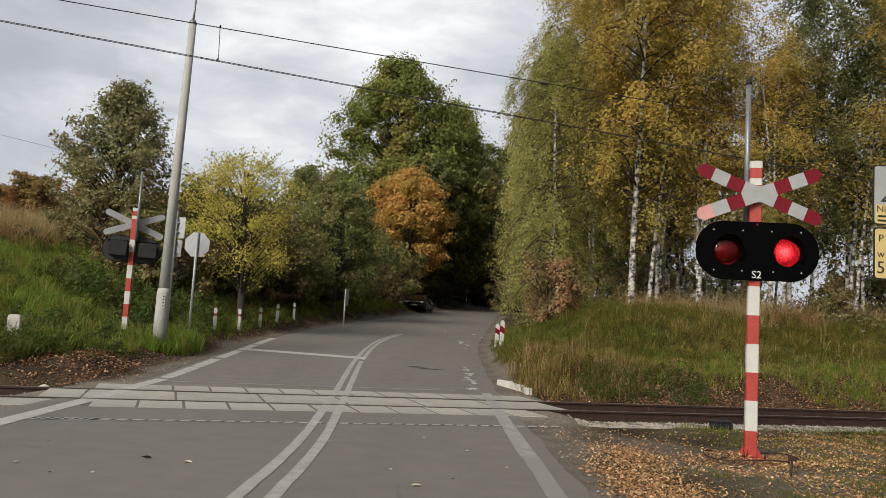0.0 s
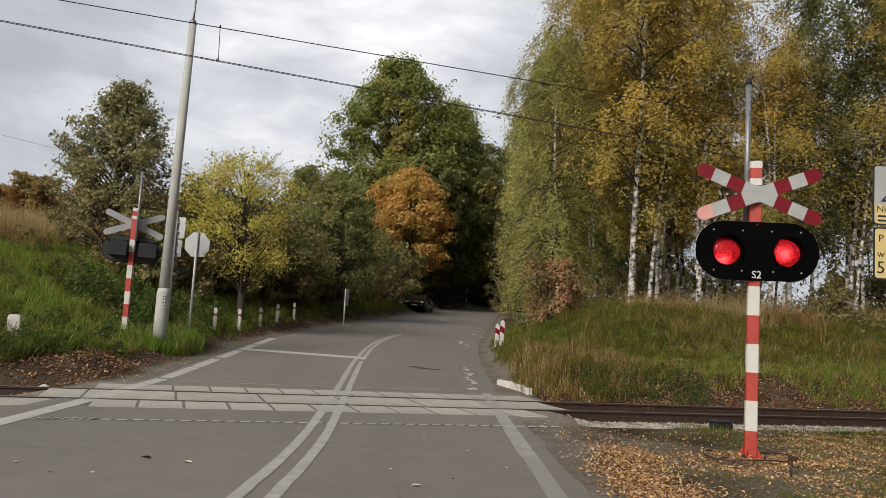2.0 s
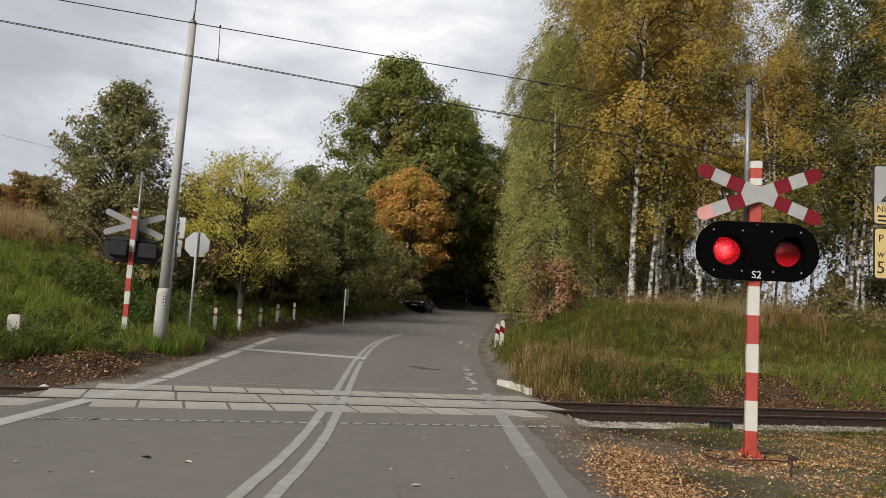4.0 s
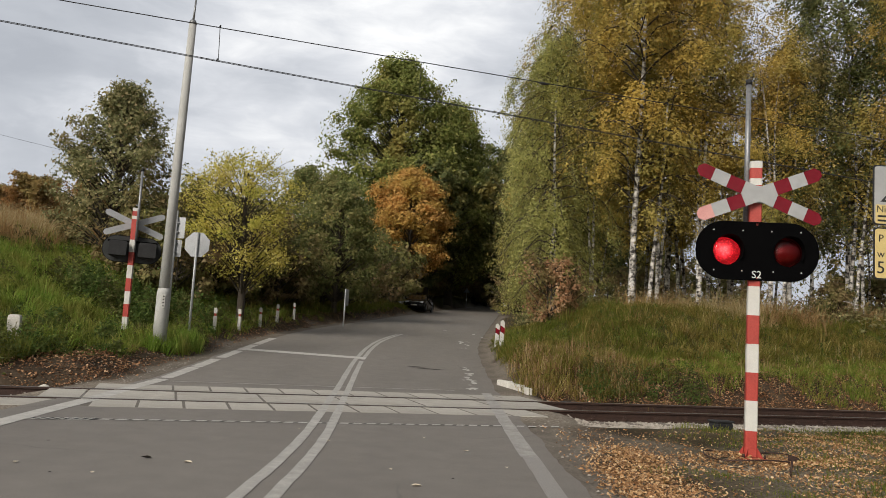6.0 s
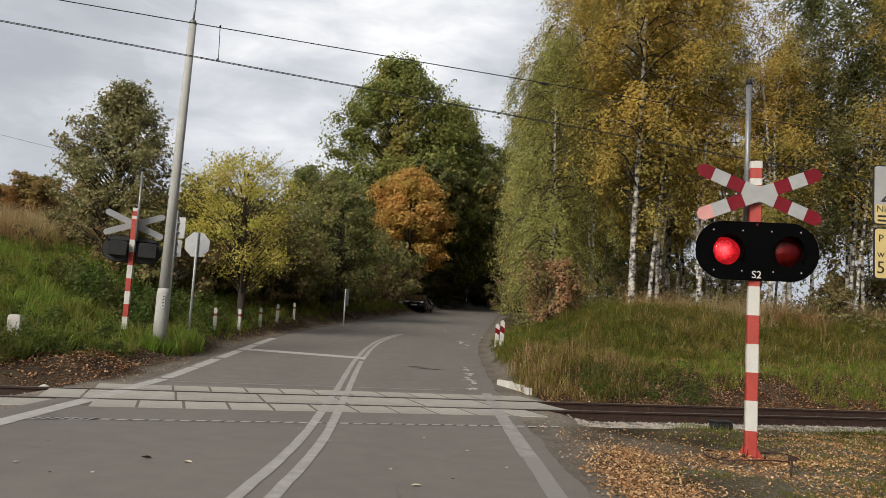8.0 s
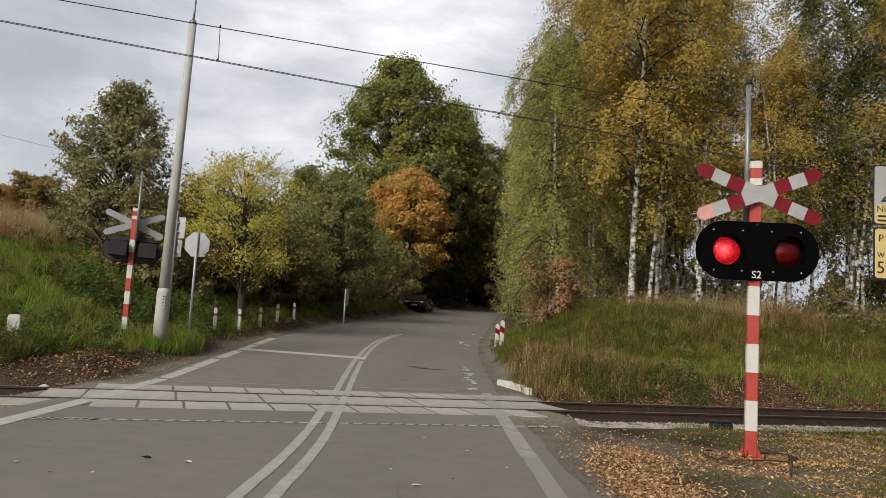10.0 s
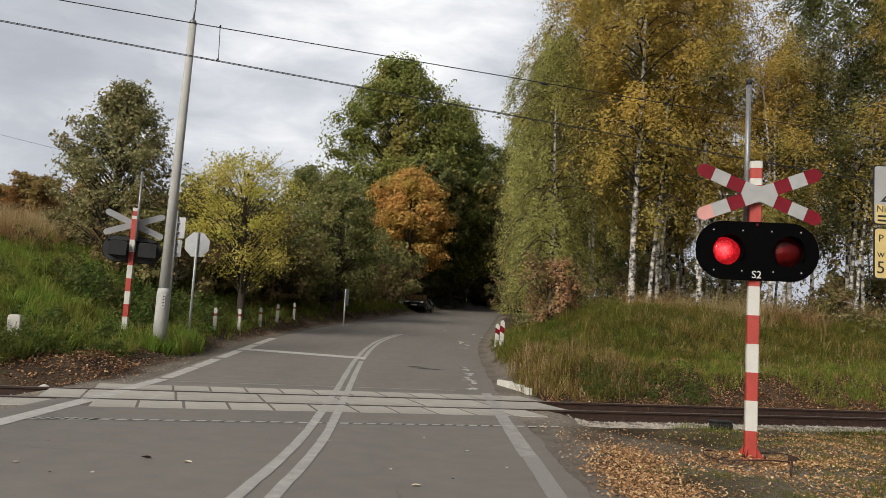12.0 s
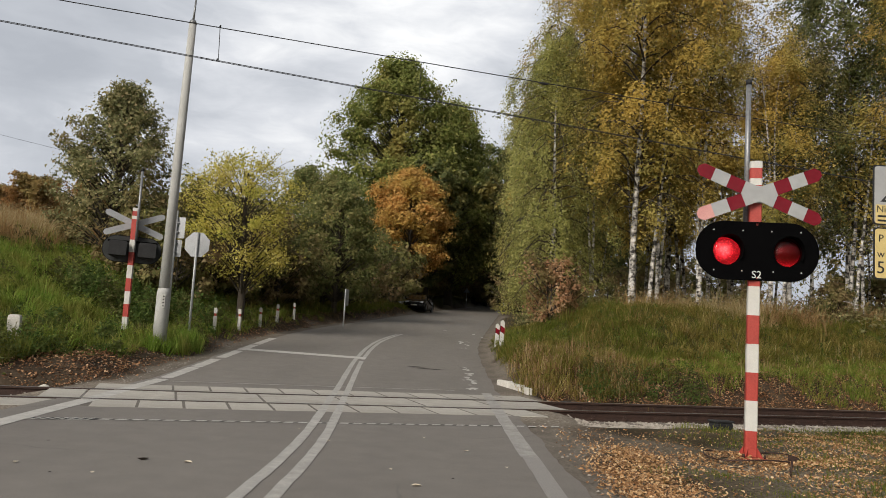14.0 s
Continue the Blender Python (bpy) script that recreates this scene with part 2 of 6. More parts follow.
FOIL_RED = foil("red_foil", (0.13, 0.005, 0.011), (0.185, 0.007, 0.015))
FOIL_WHITE = foil("white_foil", (0.3, 0.305, 0.305), (0.4, 0.405, 0.4))
FOIL_FADED = grained("faded_pink_foil", (0.55, 0.26, 0.24), (0.65, 0.34, 0.31), 12, 150, 0.45, 0.06)
BLACK = grained("black_board", (0.0012, 0.0012, 0.0014), (0.0026, 0.0026, 0.0028), 6, 90, 0.75, 0.1, spec=0.03)
GREY = grained("grey_sheet_metal", (0.3, 0.31, 0.32), (0.42, 0.43, 0.44), 5, 60, 0.5, 0.1, metal=0.25)
ZINC = grained("zinc_tube", (0.18, 0.185, 0.19), (0.29, 0.295, 0.3), 6, 50, 0.45, 0.1, metal=0.5)
YELLOW = grained("yellow_foil", (0.55, 0.43, 0.17), (0.62, 0.49, 0.22), 5, 120, 0.4, 0.05)
WIRE = grained("wire", (0.03, 0.03, 0.032), (0.07, 0.07, 0.07), 8, 50, 0.5, 0.1, metal=0.5)
BARK = grained("bark", (0.028, 0.022, 0.017), (0.085, 0.07, 0.052), 4, 30, 0.95, 0.9, dist=0.03)
BOARD_BACK = grained("weathered_black_board", (0.018, 0.019, 0.019), (0.04, 0.042, 0.04), 4, 60, 0.6, 0.1)
PALE_ZINC = grained("pale_zinc_tube", (0.34, 0.35, 0.35), (0.48, 0.49, 0.49), 5, 50, 0.5, 0.1, metal=0.3)
LENS, DRUM, CLOUD = lens_material(), lamp_drum_material(), cloud_material()
MARK = grained("white_lettering", (0.55, 0.55, 0.53), (0.65, 0.65, 0.63), 6, 80, 0.5, 0.05)
DARK_MARK = grained("black_lettering", (0.015, 0.015, 0.015), (0.03, 0.03, 0.03), 6, 80, 0.5, 0.05)
KERB = grained("whitewashed_kerb", (0.4, 0.38, 0.34), (0.66, 0.64, 0.58), 6, 60, 0.85, 0.4, dirt=(0.3, 0.26, 0.2))

LEAF_OAK = leafy("oak_leaves", [(0.0, (0.14, 0.15, 0.065)), (0.6, (0.27, 0.265, 0.12)), (0.9, (0.42, 0.38, 0.2)), (1.0, (0.52, 0.4, 0.22))],
                 [(0.0, (0.19, 0.15, 0.06)), (1.0, (0.36, 0.25, 0.11))], 0.3, patch_at=(0.48, 0.7))
LEAF_BIG = leafy("lime_leaves", [(0.0, (0.12, 0.15, 0.04)), (0.6, (0.25, 0.28, 0.075)), (1.0, (0.42, 0.41, 0.14))],
                 [(0.0, (0.22, 0.19, 0.05)), (1.0, (0.4, 0.3, 0.09))], 0.18, patch_at=(0.52, 0.75))
LEAF_ALDER = leafy("alder_leaves", [(0.0, (0.11, 0.135, 0.045)), (0.6, (0.21, 0.23, 0.08)), (1.0, (0.36, 0.34, 0.14))], [(0.0, (0.17, 0.15, 0.055)), (1.0, (0.32, 0.25, 0.1))], 0.4, patch_at=(0.5, 0.7))
LEAF_YELLOW = leafy("yellow_leaves", [(0.0, (0.42, 0.37, 0.07)), (0.5, (0.66, 0.56, 0.13)), (1.0, (0.78, 0.68, 0.26))],
                    [(0.0, (0.32, 0.33, 0.06)), (1.0, (0.58, 0.53, 0.11))], 0.5, 0.5)
LEAF_ORANGE = leafy("maple_leaves", [(0.0, (0.4, 0.2, 0.06)), (0.5, (0.62, 0.36, 0.11)), (1.0, (0.76, 0.5, 0.18))],
                    [(0.0, (0.34, 0.22, 0.05)), (1.0, (0.6, 0.44, 0.12))], 0.4)
LEAF_BIRCH = leafy("birch_leaves", [(0.0, (0.28, 0.26, 0.075)), (0.6, (0.38, 0.335, 0.095)), (1.0, (0.5, 0.41, 0.13))],
                   [(0.0, (0.43, 0.3, 0.075)), (0.6, (0.55, 0.385, 0.09)), (1.0, (0.66, 0.49, 0.13))], 0.22, patch_at=(0.36, 0.56))
LEAF_BIRCH_GREEN = leafy("green_birch_leaves", [(0.0, (0.27, 0.28, 0.085)), (0.6, (0.39, 0.385, 0.12)), (1.0, (0.52, 0.49, 0.18))],
                         [(0.0, (0.3, 0.25, 0.07)), (1.0, (0.52, 0.41, 0.12))], 0.2, patch_at=(0.48, 0.68))
LEAF_BIRCH_DARK = leafy("dark_birch_leaves", [(0.0, (0.09, 0.11, 0.035)), (0.6, (0.16, 0.17, 0.058)), (1.0, (0.28, 0.26, 0.095))], [(0.0, (0.22, 0.18, 0.06)), (1.0, (0.36, 0.28, 0.1))], 0.25, patch_at=(0.52, 0.72))
LEAF_DEEP = leafy("deep_green_leaves", [(0.0, (0.075, 0.095, 0.035)), (0.6, (0.15, 0.165, 0.06)), (1.0, (0.26, 0.25, 0.1))],
                  [(0.0, (0.2, 0.17, 0.05)), (1.0, (0.34, 0.27, 0.09))], 0.25, patch_at=(0.5, 0.7))
LEAF_BUSH = leafy("bush_leaves", [(0.0, (0.1, 0.11, 0.035)), (0.6, (0.2, 0.2, 0.065)), (1.0, (0.32, 0.28, 0.11))],
                  [(0.0, (0.16, 0.11, 0.05)), (1.0, (0.34, 0.25, 0.13))], 0.6)
LEAF_FALLEN = leafy("fallen_leaves", [(0.0, (0.16, 0.085, 0.045)), (0.35, (0.36, 0.19, 0.085)), (0.7, (0.52, 0.32, 0.15)), (1.0, (0.64, 0.47, 0.28))], through_light=0.1)
LEAF_LITTER = leafy("leaf_litter", [(0.0, (0.112, 0.0525, 0.0275)), (0.5, (0.275, 0.138, 0.0688)), (0.85, (0.45, 0.25, 0.125)), (1.0, (0.65, 0.45, 0.275))], through_light=0.1)
GRASS_STALK = leafy("brown_stalks", [(0.0, (0.14, 0.07, 0.035)), (0.5, (0.3, 0.18, 0.09)), (1.0, (0.48, 0.36, 0.2))], through_light=0.2)
GRASS_GREEN = leafy("green_grass", [(0.0, (0.0836, 0.11, 0.0158)), (0.6, (0.167, 0.202, 0.0308)), (0.9, (0.246, 0.255, 0.0528)), (1.0, (0.317, 0.264, 0.0968))],
                    [(0.0, (0.114, 0.132, 0.022)), (1.0, (0.22, 0.211, 0.0528))], 1.6, patch_at=(0.45, 0.58))
GRASS_DRY = leafy("dry_grass", [(0.0, (0.13, 0.095, 0.025)), (0.5, (0.27, 0.21, 0.058)), (0.9, (0.4, 0.32, 0.11)), (1.0, (0.52, 0.44, 0.2))],
                  [(0.0, (0.1, 0.1, 0.016)), (1.0, (0.26, 0.23, 0.05))], 1.5, patch_at=(0.45, 0.58))
STRAW = leafy("straw", [(0.0, (0.3, 0.22, 0.1)), (0.5, (0.46, 0.36, 0.18)), (1.0, (0.6, 0.5, 0.3))], [(0.0, (0.26, 0.14, 0.06)), (1.0, (0.45, 0.3, 0.14))], 0.25)
GRASS_LUSH = leafy("lush_grass", [(0.0, (0.108, 0.162, 0.0238)), (0.6, (0.205, 0.281, 0.0432)), (0.9, (0.324, 0.356, 0.081)), (1.0, (0.432, 0.378, 0.151))],
                   [(0.0, (0.173, 0.194, 0.0324)), (1.0, (0.324, 0.313, 0.0756))], 1.4, patch_at=(0.45, 0.58))
WEED = leafy("weed_leaves", [(0.0, (0.05, 0.085, 0.02)), (0.6, (0.1, 0.16, 0.036)), (1.0, (0.17, 0.23, 0.06))],
             [(0.0, (0.1, 0.1, 0.03)), (1.0, (0.19, 0.18, 0.065))], 0.9)
GRASS_RICH = leafy("rich_grass", [(0.0, (0.102, 0.18, 0.024)), (0.6, (0.228, 0.348, 0.0504)), (1.0, (0.396, 0.48, 0.108))],
                   [(0.0, (0.18, 0.204, 0.036)), (1.0, (0.408, 0.396, 0.108))], 1.1, patch_at=(0.42, 0.58))


# ---- mesh helpers ----
def part(name, bm, mat, parent=None, label=""):
    """Links a bmesh as one mesh object, under a thing or a part if one is given."""
    me = bpy.data.meshes.new(name)
    bm.to_mesh(me)
    bm.free()
    for m in mat if isinstance(mat, (list, tuple)) else (mat,):
        me.materials.append(m)
    ob = new(name, me)
    ob.parent = parent
    return tagged(ob, label)


def holder(name, m, label, category, group="", kind=""):
    e = new(name)
    e.empty_display_size = 0.2
    e.matrix_basis = m
    return tagged(e, label, category, group, kind)


def box(bm, size, m=None, bevel=0.0, segments=1):
    vs = bmesh.ops.create_cube(bm, size=1.0, matrix=(m or Matrix()) @ Matrix.Diagonal((*size, 1)))["verts"]
    if bevel:
        bmesh.ops.bevel(bm, geom=list({e for v in vs for e in v.link_edges}), offset=bevel, segments=segments, affect="EDGES", profile=0.5)
    return bm


def ring_tube(bm, path, radii, sides=10, cap=True, mat_of=None, squash=1.0):
    """A tube along a path of points; mat_of(i) gives each length's material slot."""
    rings = []
    path = [Vector(p) for p in path]
    for i, (p, r) in enumerate(zip(path, radii)):
        d = (path[min(i + 1, len(path) - 1)] - path[max(i - 1, 0)]).normalized()
        a = d.orthogonal().normalized() if abs(d.z) < 0.99 else Vector((1, 0, 0))
        b = d.cross(a).normalized()
        rings.append([bm.verts.new(p + (a * math.cos(k * math.tau / sides) + b * math.sin(k * math.tau / sides) * squash) * r) for k in range(sides)])
    for i in range(len(rings) - 1):
        for k in range(sides):
            f = bm.faces.new((rings[i][k], rings[i][(k + 1) % sides], rings[i + 1][(k + 1) % sides], rings[i + 1][k]))
            f.smooth = True
            f.material_index = mat_of(i) if mat_of else 0
    if cap:
        for ring, back in ((rings[0], True), (rings[-1], False)):
            f = bm.faces.new(ring[::-1] if back else ring)
            f.material_index = mat_of(0 if back else len(rings) - 2) if mat_of else 0
    bmesh.ops.recalc_face_normals(bm, faces=bm.faces)
    return bm


def plate(bm, outline, depth, m=None, bevel=0.0):
    """A flat plate: outline in x and z, thickness along y from 0 to depth."""
    m = m or Matrix()
    f = bm.faces.new([bm.verts.new(m @ Vector((x, 0, z))) for x, z in outline])
    moved = bmesh.ops.extrude_face_region(bm, geom=[f])["geom"]
    step = m.to_3x3() @ Vector((0, depth, 0))
    for v in moved:
        if isinstance(v, bmesh.types.BMVert):
            v.co += step
    bmesh.ops.recalc_face_normals(bm, faces=bm.faces)
    if bevel:
        bmesh.ops.bevel(bm, geom=list(bm.edges), offset=bevel, segments=1, affect="EDGES")
    return bm


def rounded(w, h, r, n=6):
    """Outline of a rectangle with rounded corners, about its middle."""
    out = []
    for cx, cz, a0 in ((w / 2 - r, h / 2 - r, 0), (-w / 2 + r, h / 2 - r, 90), (-w / 2 + r, -h / 2 + r, 180), (w / 2 - r, -h / 2 + r, 270)):
        for k in range(n + 1):
            a = radians(a0 + 90 * k / n)
            out.append((cx + r * math.cos(a), cz + r * math.sin(a)))
    return out


def lettering(text, size, m, mat, parent, name="lettering"):
    """Flat letters of the built-in font as a mesh, standing in x and z and facing -y."""
    cu = bpy.data.curves.new(name, "FONT")
    cu.body, cu.size, cu.extrude, cu.align_x, cu.align_y, cu.resolution_u = text, size, 0.0015, "CENTER", "CENTER", 3
    tmp = new(name, cu)
    me = bpy.data.meshes.new_from_object(tmp.evaluated_get(bpy.context.evaluated_depsgraph_get()))
    bpy.data.objects.remove(tmp)
    me.materials.clear()
    me.materials.append(mat)
    ob = new(name, me)
    ob.parent = parent
    ob.matrix_basis = m @ pose(0, 0, 0, 90, 0, 0)
    return ob


def raw_mesh(name, verts, faces_flat, loops_per_face, mat, smooth=False):
    """A mesh straight from arrays; every face has the same number of corners."""
    me = bpy.data.meshes.new(name)
    nf = len(faces_flat) // loops_per_face
    me.vertices.add(len(verts))
    me.vertices.foreach_set("co", np.asarray(verts, np.float32).ravel())
    me.loops.add(len(faces_flat))
    me.loops.foreach_set("vertex_index", np.asarray(faces_flat, np.int32))
    me.polygons.add(nf)
    me.polygons.foreach_set("loop_start", np.arange(nf, dtype=np.int32) * loops_per_face)
    me.polygons.foreach_set("use_smooth", np.full(nf, smooth))
    me.update(calc_edges=True)
    me.materials.append(mat)
    return me


# ---- the lie of the land ----
TRACK = math.atan(0.335)
TC, TS = math.cos(TRACK), math.sin(TRACK)
TRACK_POINT = (0.0, 13.6)
GAUGE_HALF = 0.7175


def soft_step(x, a, b):
    t = np.clip((np.asarray(x, float) - a) / (b - a), 0, 1)
    return t * t * (3 - 2 * t)


def soft_ramp(x, k=2.0):
    return np.logaddexp(0, np.asarray(x, float) * k) / k


def across(X, Y):
    return -TS * (X - TRACK_POINT[0]) + TC * (Y - TRACK_POINT[1])


def along(X, Y):
    return TC * (X - TRACK_POINT[0]) + TS * (Y - TRACK_POINT[1])


def on_track(u, v, z=0.0):
    return Vector((TRACK_POINT[0] + TC * u - TS * v, TRACK_POINT[1] + TS * u + TC * v, z))


def road_z(X, Y):
    return 0.0512 * np.clip(soft_ramp(across(X, Y) - 2.7, 2.6) - soft_ramp(across(X, Y) - 125, 0.1), 0, None)


def left_edge(Y):
    return -5.15 - 0.4 * soft_step(Y, 9, 24) + 0.13 * soft_ramp(np.asarray(Y, float) - 31.5, 0.4)


def right_edge(Y):
    return 1.3 + 0.093 * soft_ramp(np.asarray(Y, float) - 28.5, 0.4)


def bumps(X, Y, s):
    return np.sin(X * s + 1.3 * np.sin(Y * s * 0.7)) * np.cos(Y * s * 1.1 + 0.9 * np.sin(X * s * 0.8 + 2))


def ground_z(X, Y):
    X, Y = np.asarray(X, float), np.asarray(Y, float)
    v = across(X, Y)
    dl, dr = left_edge(Y) - 0.85 - X, X - right_edge(Y) - 0.35 - 0.45 * (1 - soft_step(Y, 17.5, 20.5))
    off = np.maximum(left_edge(Y) - X, X - right_edge(Y))
    beyond = soft_step(v, 1.9, 3.6)
    left = (0.27 + 0.15 * soft_step(Y, 24, 34)) * soft_step(dl, -0.4, 0.6) + 0.31 * np.clip(dl - 1.3, 0, 9.2) * soft_step(v, 3, 9) + 0.05 * np.clip(dl - 10.5, 0, 60)
    right = (0.32 * soft_step(dr, -0.2, 0.6) + 0.25 * soft_step(dr, 0.0, 0.8) * soft_step(v, 2.5, 3.2) + 1.25 * soft_step(dr, 0.6, 4.5) * soft_step(v, 3.6, 9.5)) * (1 - 0.4 * soft_step(v, 15, 30)) + 0.02 * np.clip(dr - 12, 0, 60)
    z = road_z(X, Y) + beyond * (np.where(dl > -1, left, 0) + np.where(dr > -1, right, 0))
    rough = soft_step(off, 0.6, 2.0)
    z = z + rough * (0.05 * bumps(X, Y, 1.9) + 0.035 * bumps(X + 7, Y, 4.3) + (0.09 + 0.07 * (X > 0)) * bumps(X * 0.8 + 3, Y * 1.3, 1.15) * soft_step(v, 3.5, 6)) * soft_step(np.abs(v), 2.2, 3.5)
    bed = soft_step(off, 0.6, 1.4)
    z = z - 0.17 * bed * (1 - soft_step(np.abs(v), 1.9, 2.8)) - 0.012 * soft_step(off, 0.0, 0.2)
    return z - 0.05 * (1 - soft_step(off, -0.25, 0.02))


def land(x, y):
    return float(ground_z(x, y))


def make_ground():
    def axis(fine0, fine1, step, far):
        mid = np.arange(fine0, fine1 + step, step)
        out = 1.22 ** np.arange(1, 40) * step * 3
        out = np.cumsum(out)
        out = out[out < far]
        return np.concatenate([(fine0 - out)[::-1], mid, fine1 + out])
    xs, ys = axis(-17, 17, 0.22, 2500), axis(4, 36, 0.22, 2500)
    X, Y = np.meshgrid(xs, ys)
    Z = ground_z(X, Y)
    nx, ny = len(xs), len(ys)
    i = (np.arange(ny - 1)[:, None] * nx + np.arange(nx - 1)[None]).ravel()
    faces = np.stack([i, i + 1, i + nx + 1, i + nx], 1).ravel()
    me = raw_mesh("ground", np.stack([X, Y, Z], -1).reshape(-1, 3), faces, 4, GROUND, True)
    v, off = across(X, Y), np.maximum(left_edge(Y) - X, X - right_edge(Y))
    patch = 0.25 * bumps(X, Y, 1.1) + 0.2 * bumps(X, Y, 2.7)
    gravel = np.maximum(soft_step(np.where(v > 0, 1.7, 2.7) + patch - np.abs(v), 0, 0.7), soft_step(0.9 + patch - off, 0, 0.7))
    gravel = np.maximum(gravel, np.where(v < 0, np.clip(0.35 + 1.2 * patch, 0, 0.75), 0))
    shoulder = soft_step(0.65 + 0.5 * patch - off, 0, 0.45) * soft_step(np.abs(v), 1.9, 2.8)
    grass = soft_step(off, 0.8, 2.0) * np.where(v > 0, soft_step(v, 3.0, 4.5), 0.35 + 0.4 * patch)
    col = np.stack([gravel, np.clip(grass, 0, 1), shoulder, 1 + 0 * v], -1).reshape(-1, 4)
    at = me.color_attributes.new("cover", "FLOAT_COLOR", "POINT")
    at.data.foreach_set("color", col.astype(np.float32).ravel())
    return tagged(new("ground", me), "grassy verge, bare soil and gravel beside the road", "ground", kind="structure")


def strip(name, rows, mat, lift=0.0, wear=None):
    """A sheet between a line of left points and a line of right points, laid on the road's surface with some columns across."""
    cols = len(rows[0])
    vs = [(x, y, float(road_z(x, y)) + lift) for row in rows for x, y in row]
    i = (np.arange(len(rows) - 1)[:, None] * cols + np.arange(cols - 1)[None]).ravel()
    me = raw_mesh(name, np.array(vs), np.stack([i, i + 1, i + cols + 1, i + cols], 1).ravel(), 4, mat, True)
    if wear is not None:
        at = me.attributes.new("wear", "FLOAT", "POINT")
        at.data.foreach_set("value", np.full(len(vs), wear, np.float32))
    return new(name, me)


def make_road():
    rng = np.random.default_rng(3)
    rows = []
    for y in np.concatenate([np.arange(-40, 4, 2.0), np.arange(4, 40, 0.12), np.arange(40, 170, 1.5)]):
        rag = 0.02 * np.sin(y * 2.1) + 0.012 * np.sin(y * 4.7) + rng.normal(0, 0.006, 2)
        a, b = float(left_edge(y)) + rag[0], float(right_edge(y)) + rag[1]
        rows.append([(a + (b - a) * k / 14, y) for k in range(15)])
    road = strip("road", rows, ASPHALT)
    tagged(road, "grey worn asphalt road crossing the track", "road", kind="structure")
    return road


def centre_line(y):
    turns = ((3.0, -1.24), (6.0, -1.235), (8.1, -1.245), (10.2, -1.37), (13.4, -1.62), (17.0, -1.86), (21.0, -2.07), (25.5, -2.18), (29.0, -2.12), (32.5, -1.82), (35.0, -1.46))
    return sum(float(np.interp(y + d, *zip(*turns))) for d in (-1.2, -0.6, 0.0, 0.6, 1.2)) / 5


def painted(name, mid, y0, y1, w, label, wear, step=0.3, gaps=(), lift=0.0045):
    rng = np.random.default_rng(int(abs(y0) * 100))
    spans, y = [], y0
    for g0, g1 in (*gaps, (y1, y1)):
        spans.append((y, g0))
        y = g1
    bm_rows = []
    for a, b in spans:
        if b - a < 0.05:
            continue
        ys = np.linspace(a, b, max(2, int((b - a) / step) + 1))
        rows = []
        for yy in ys:
            j = rng.normal(0, 0.0035, 2)
            c = float(mid(yy))
            rows.append([(c - w / 2 + j[0], yy), (c + w / 2 + j[1], yy)])
        bm_rows.append(rows)
    for rows in bm_rows:
        tagged(strip(name, rows, PAINT, lift, wear), label, "road marking", kind="structure")


def left_line(y):
    turns = ((5.0, -4.36), (8.6, -4.59), (10.3, -4.72), (11.5, -4.78), (13.2, -4.98), (15.4, -5.09), (19.4, -5.24), (22.7, -5.36), (26.6, -5.49))
    return sum(float(np.interp(y + d, *zip(*turns))) for d in (-0.6, 0.0, 0.6)) / 3


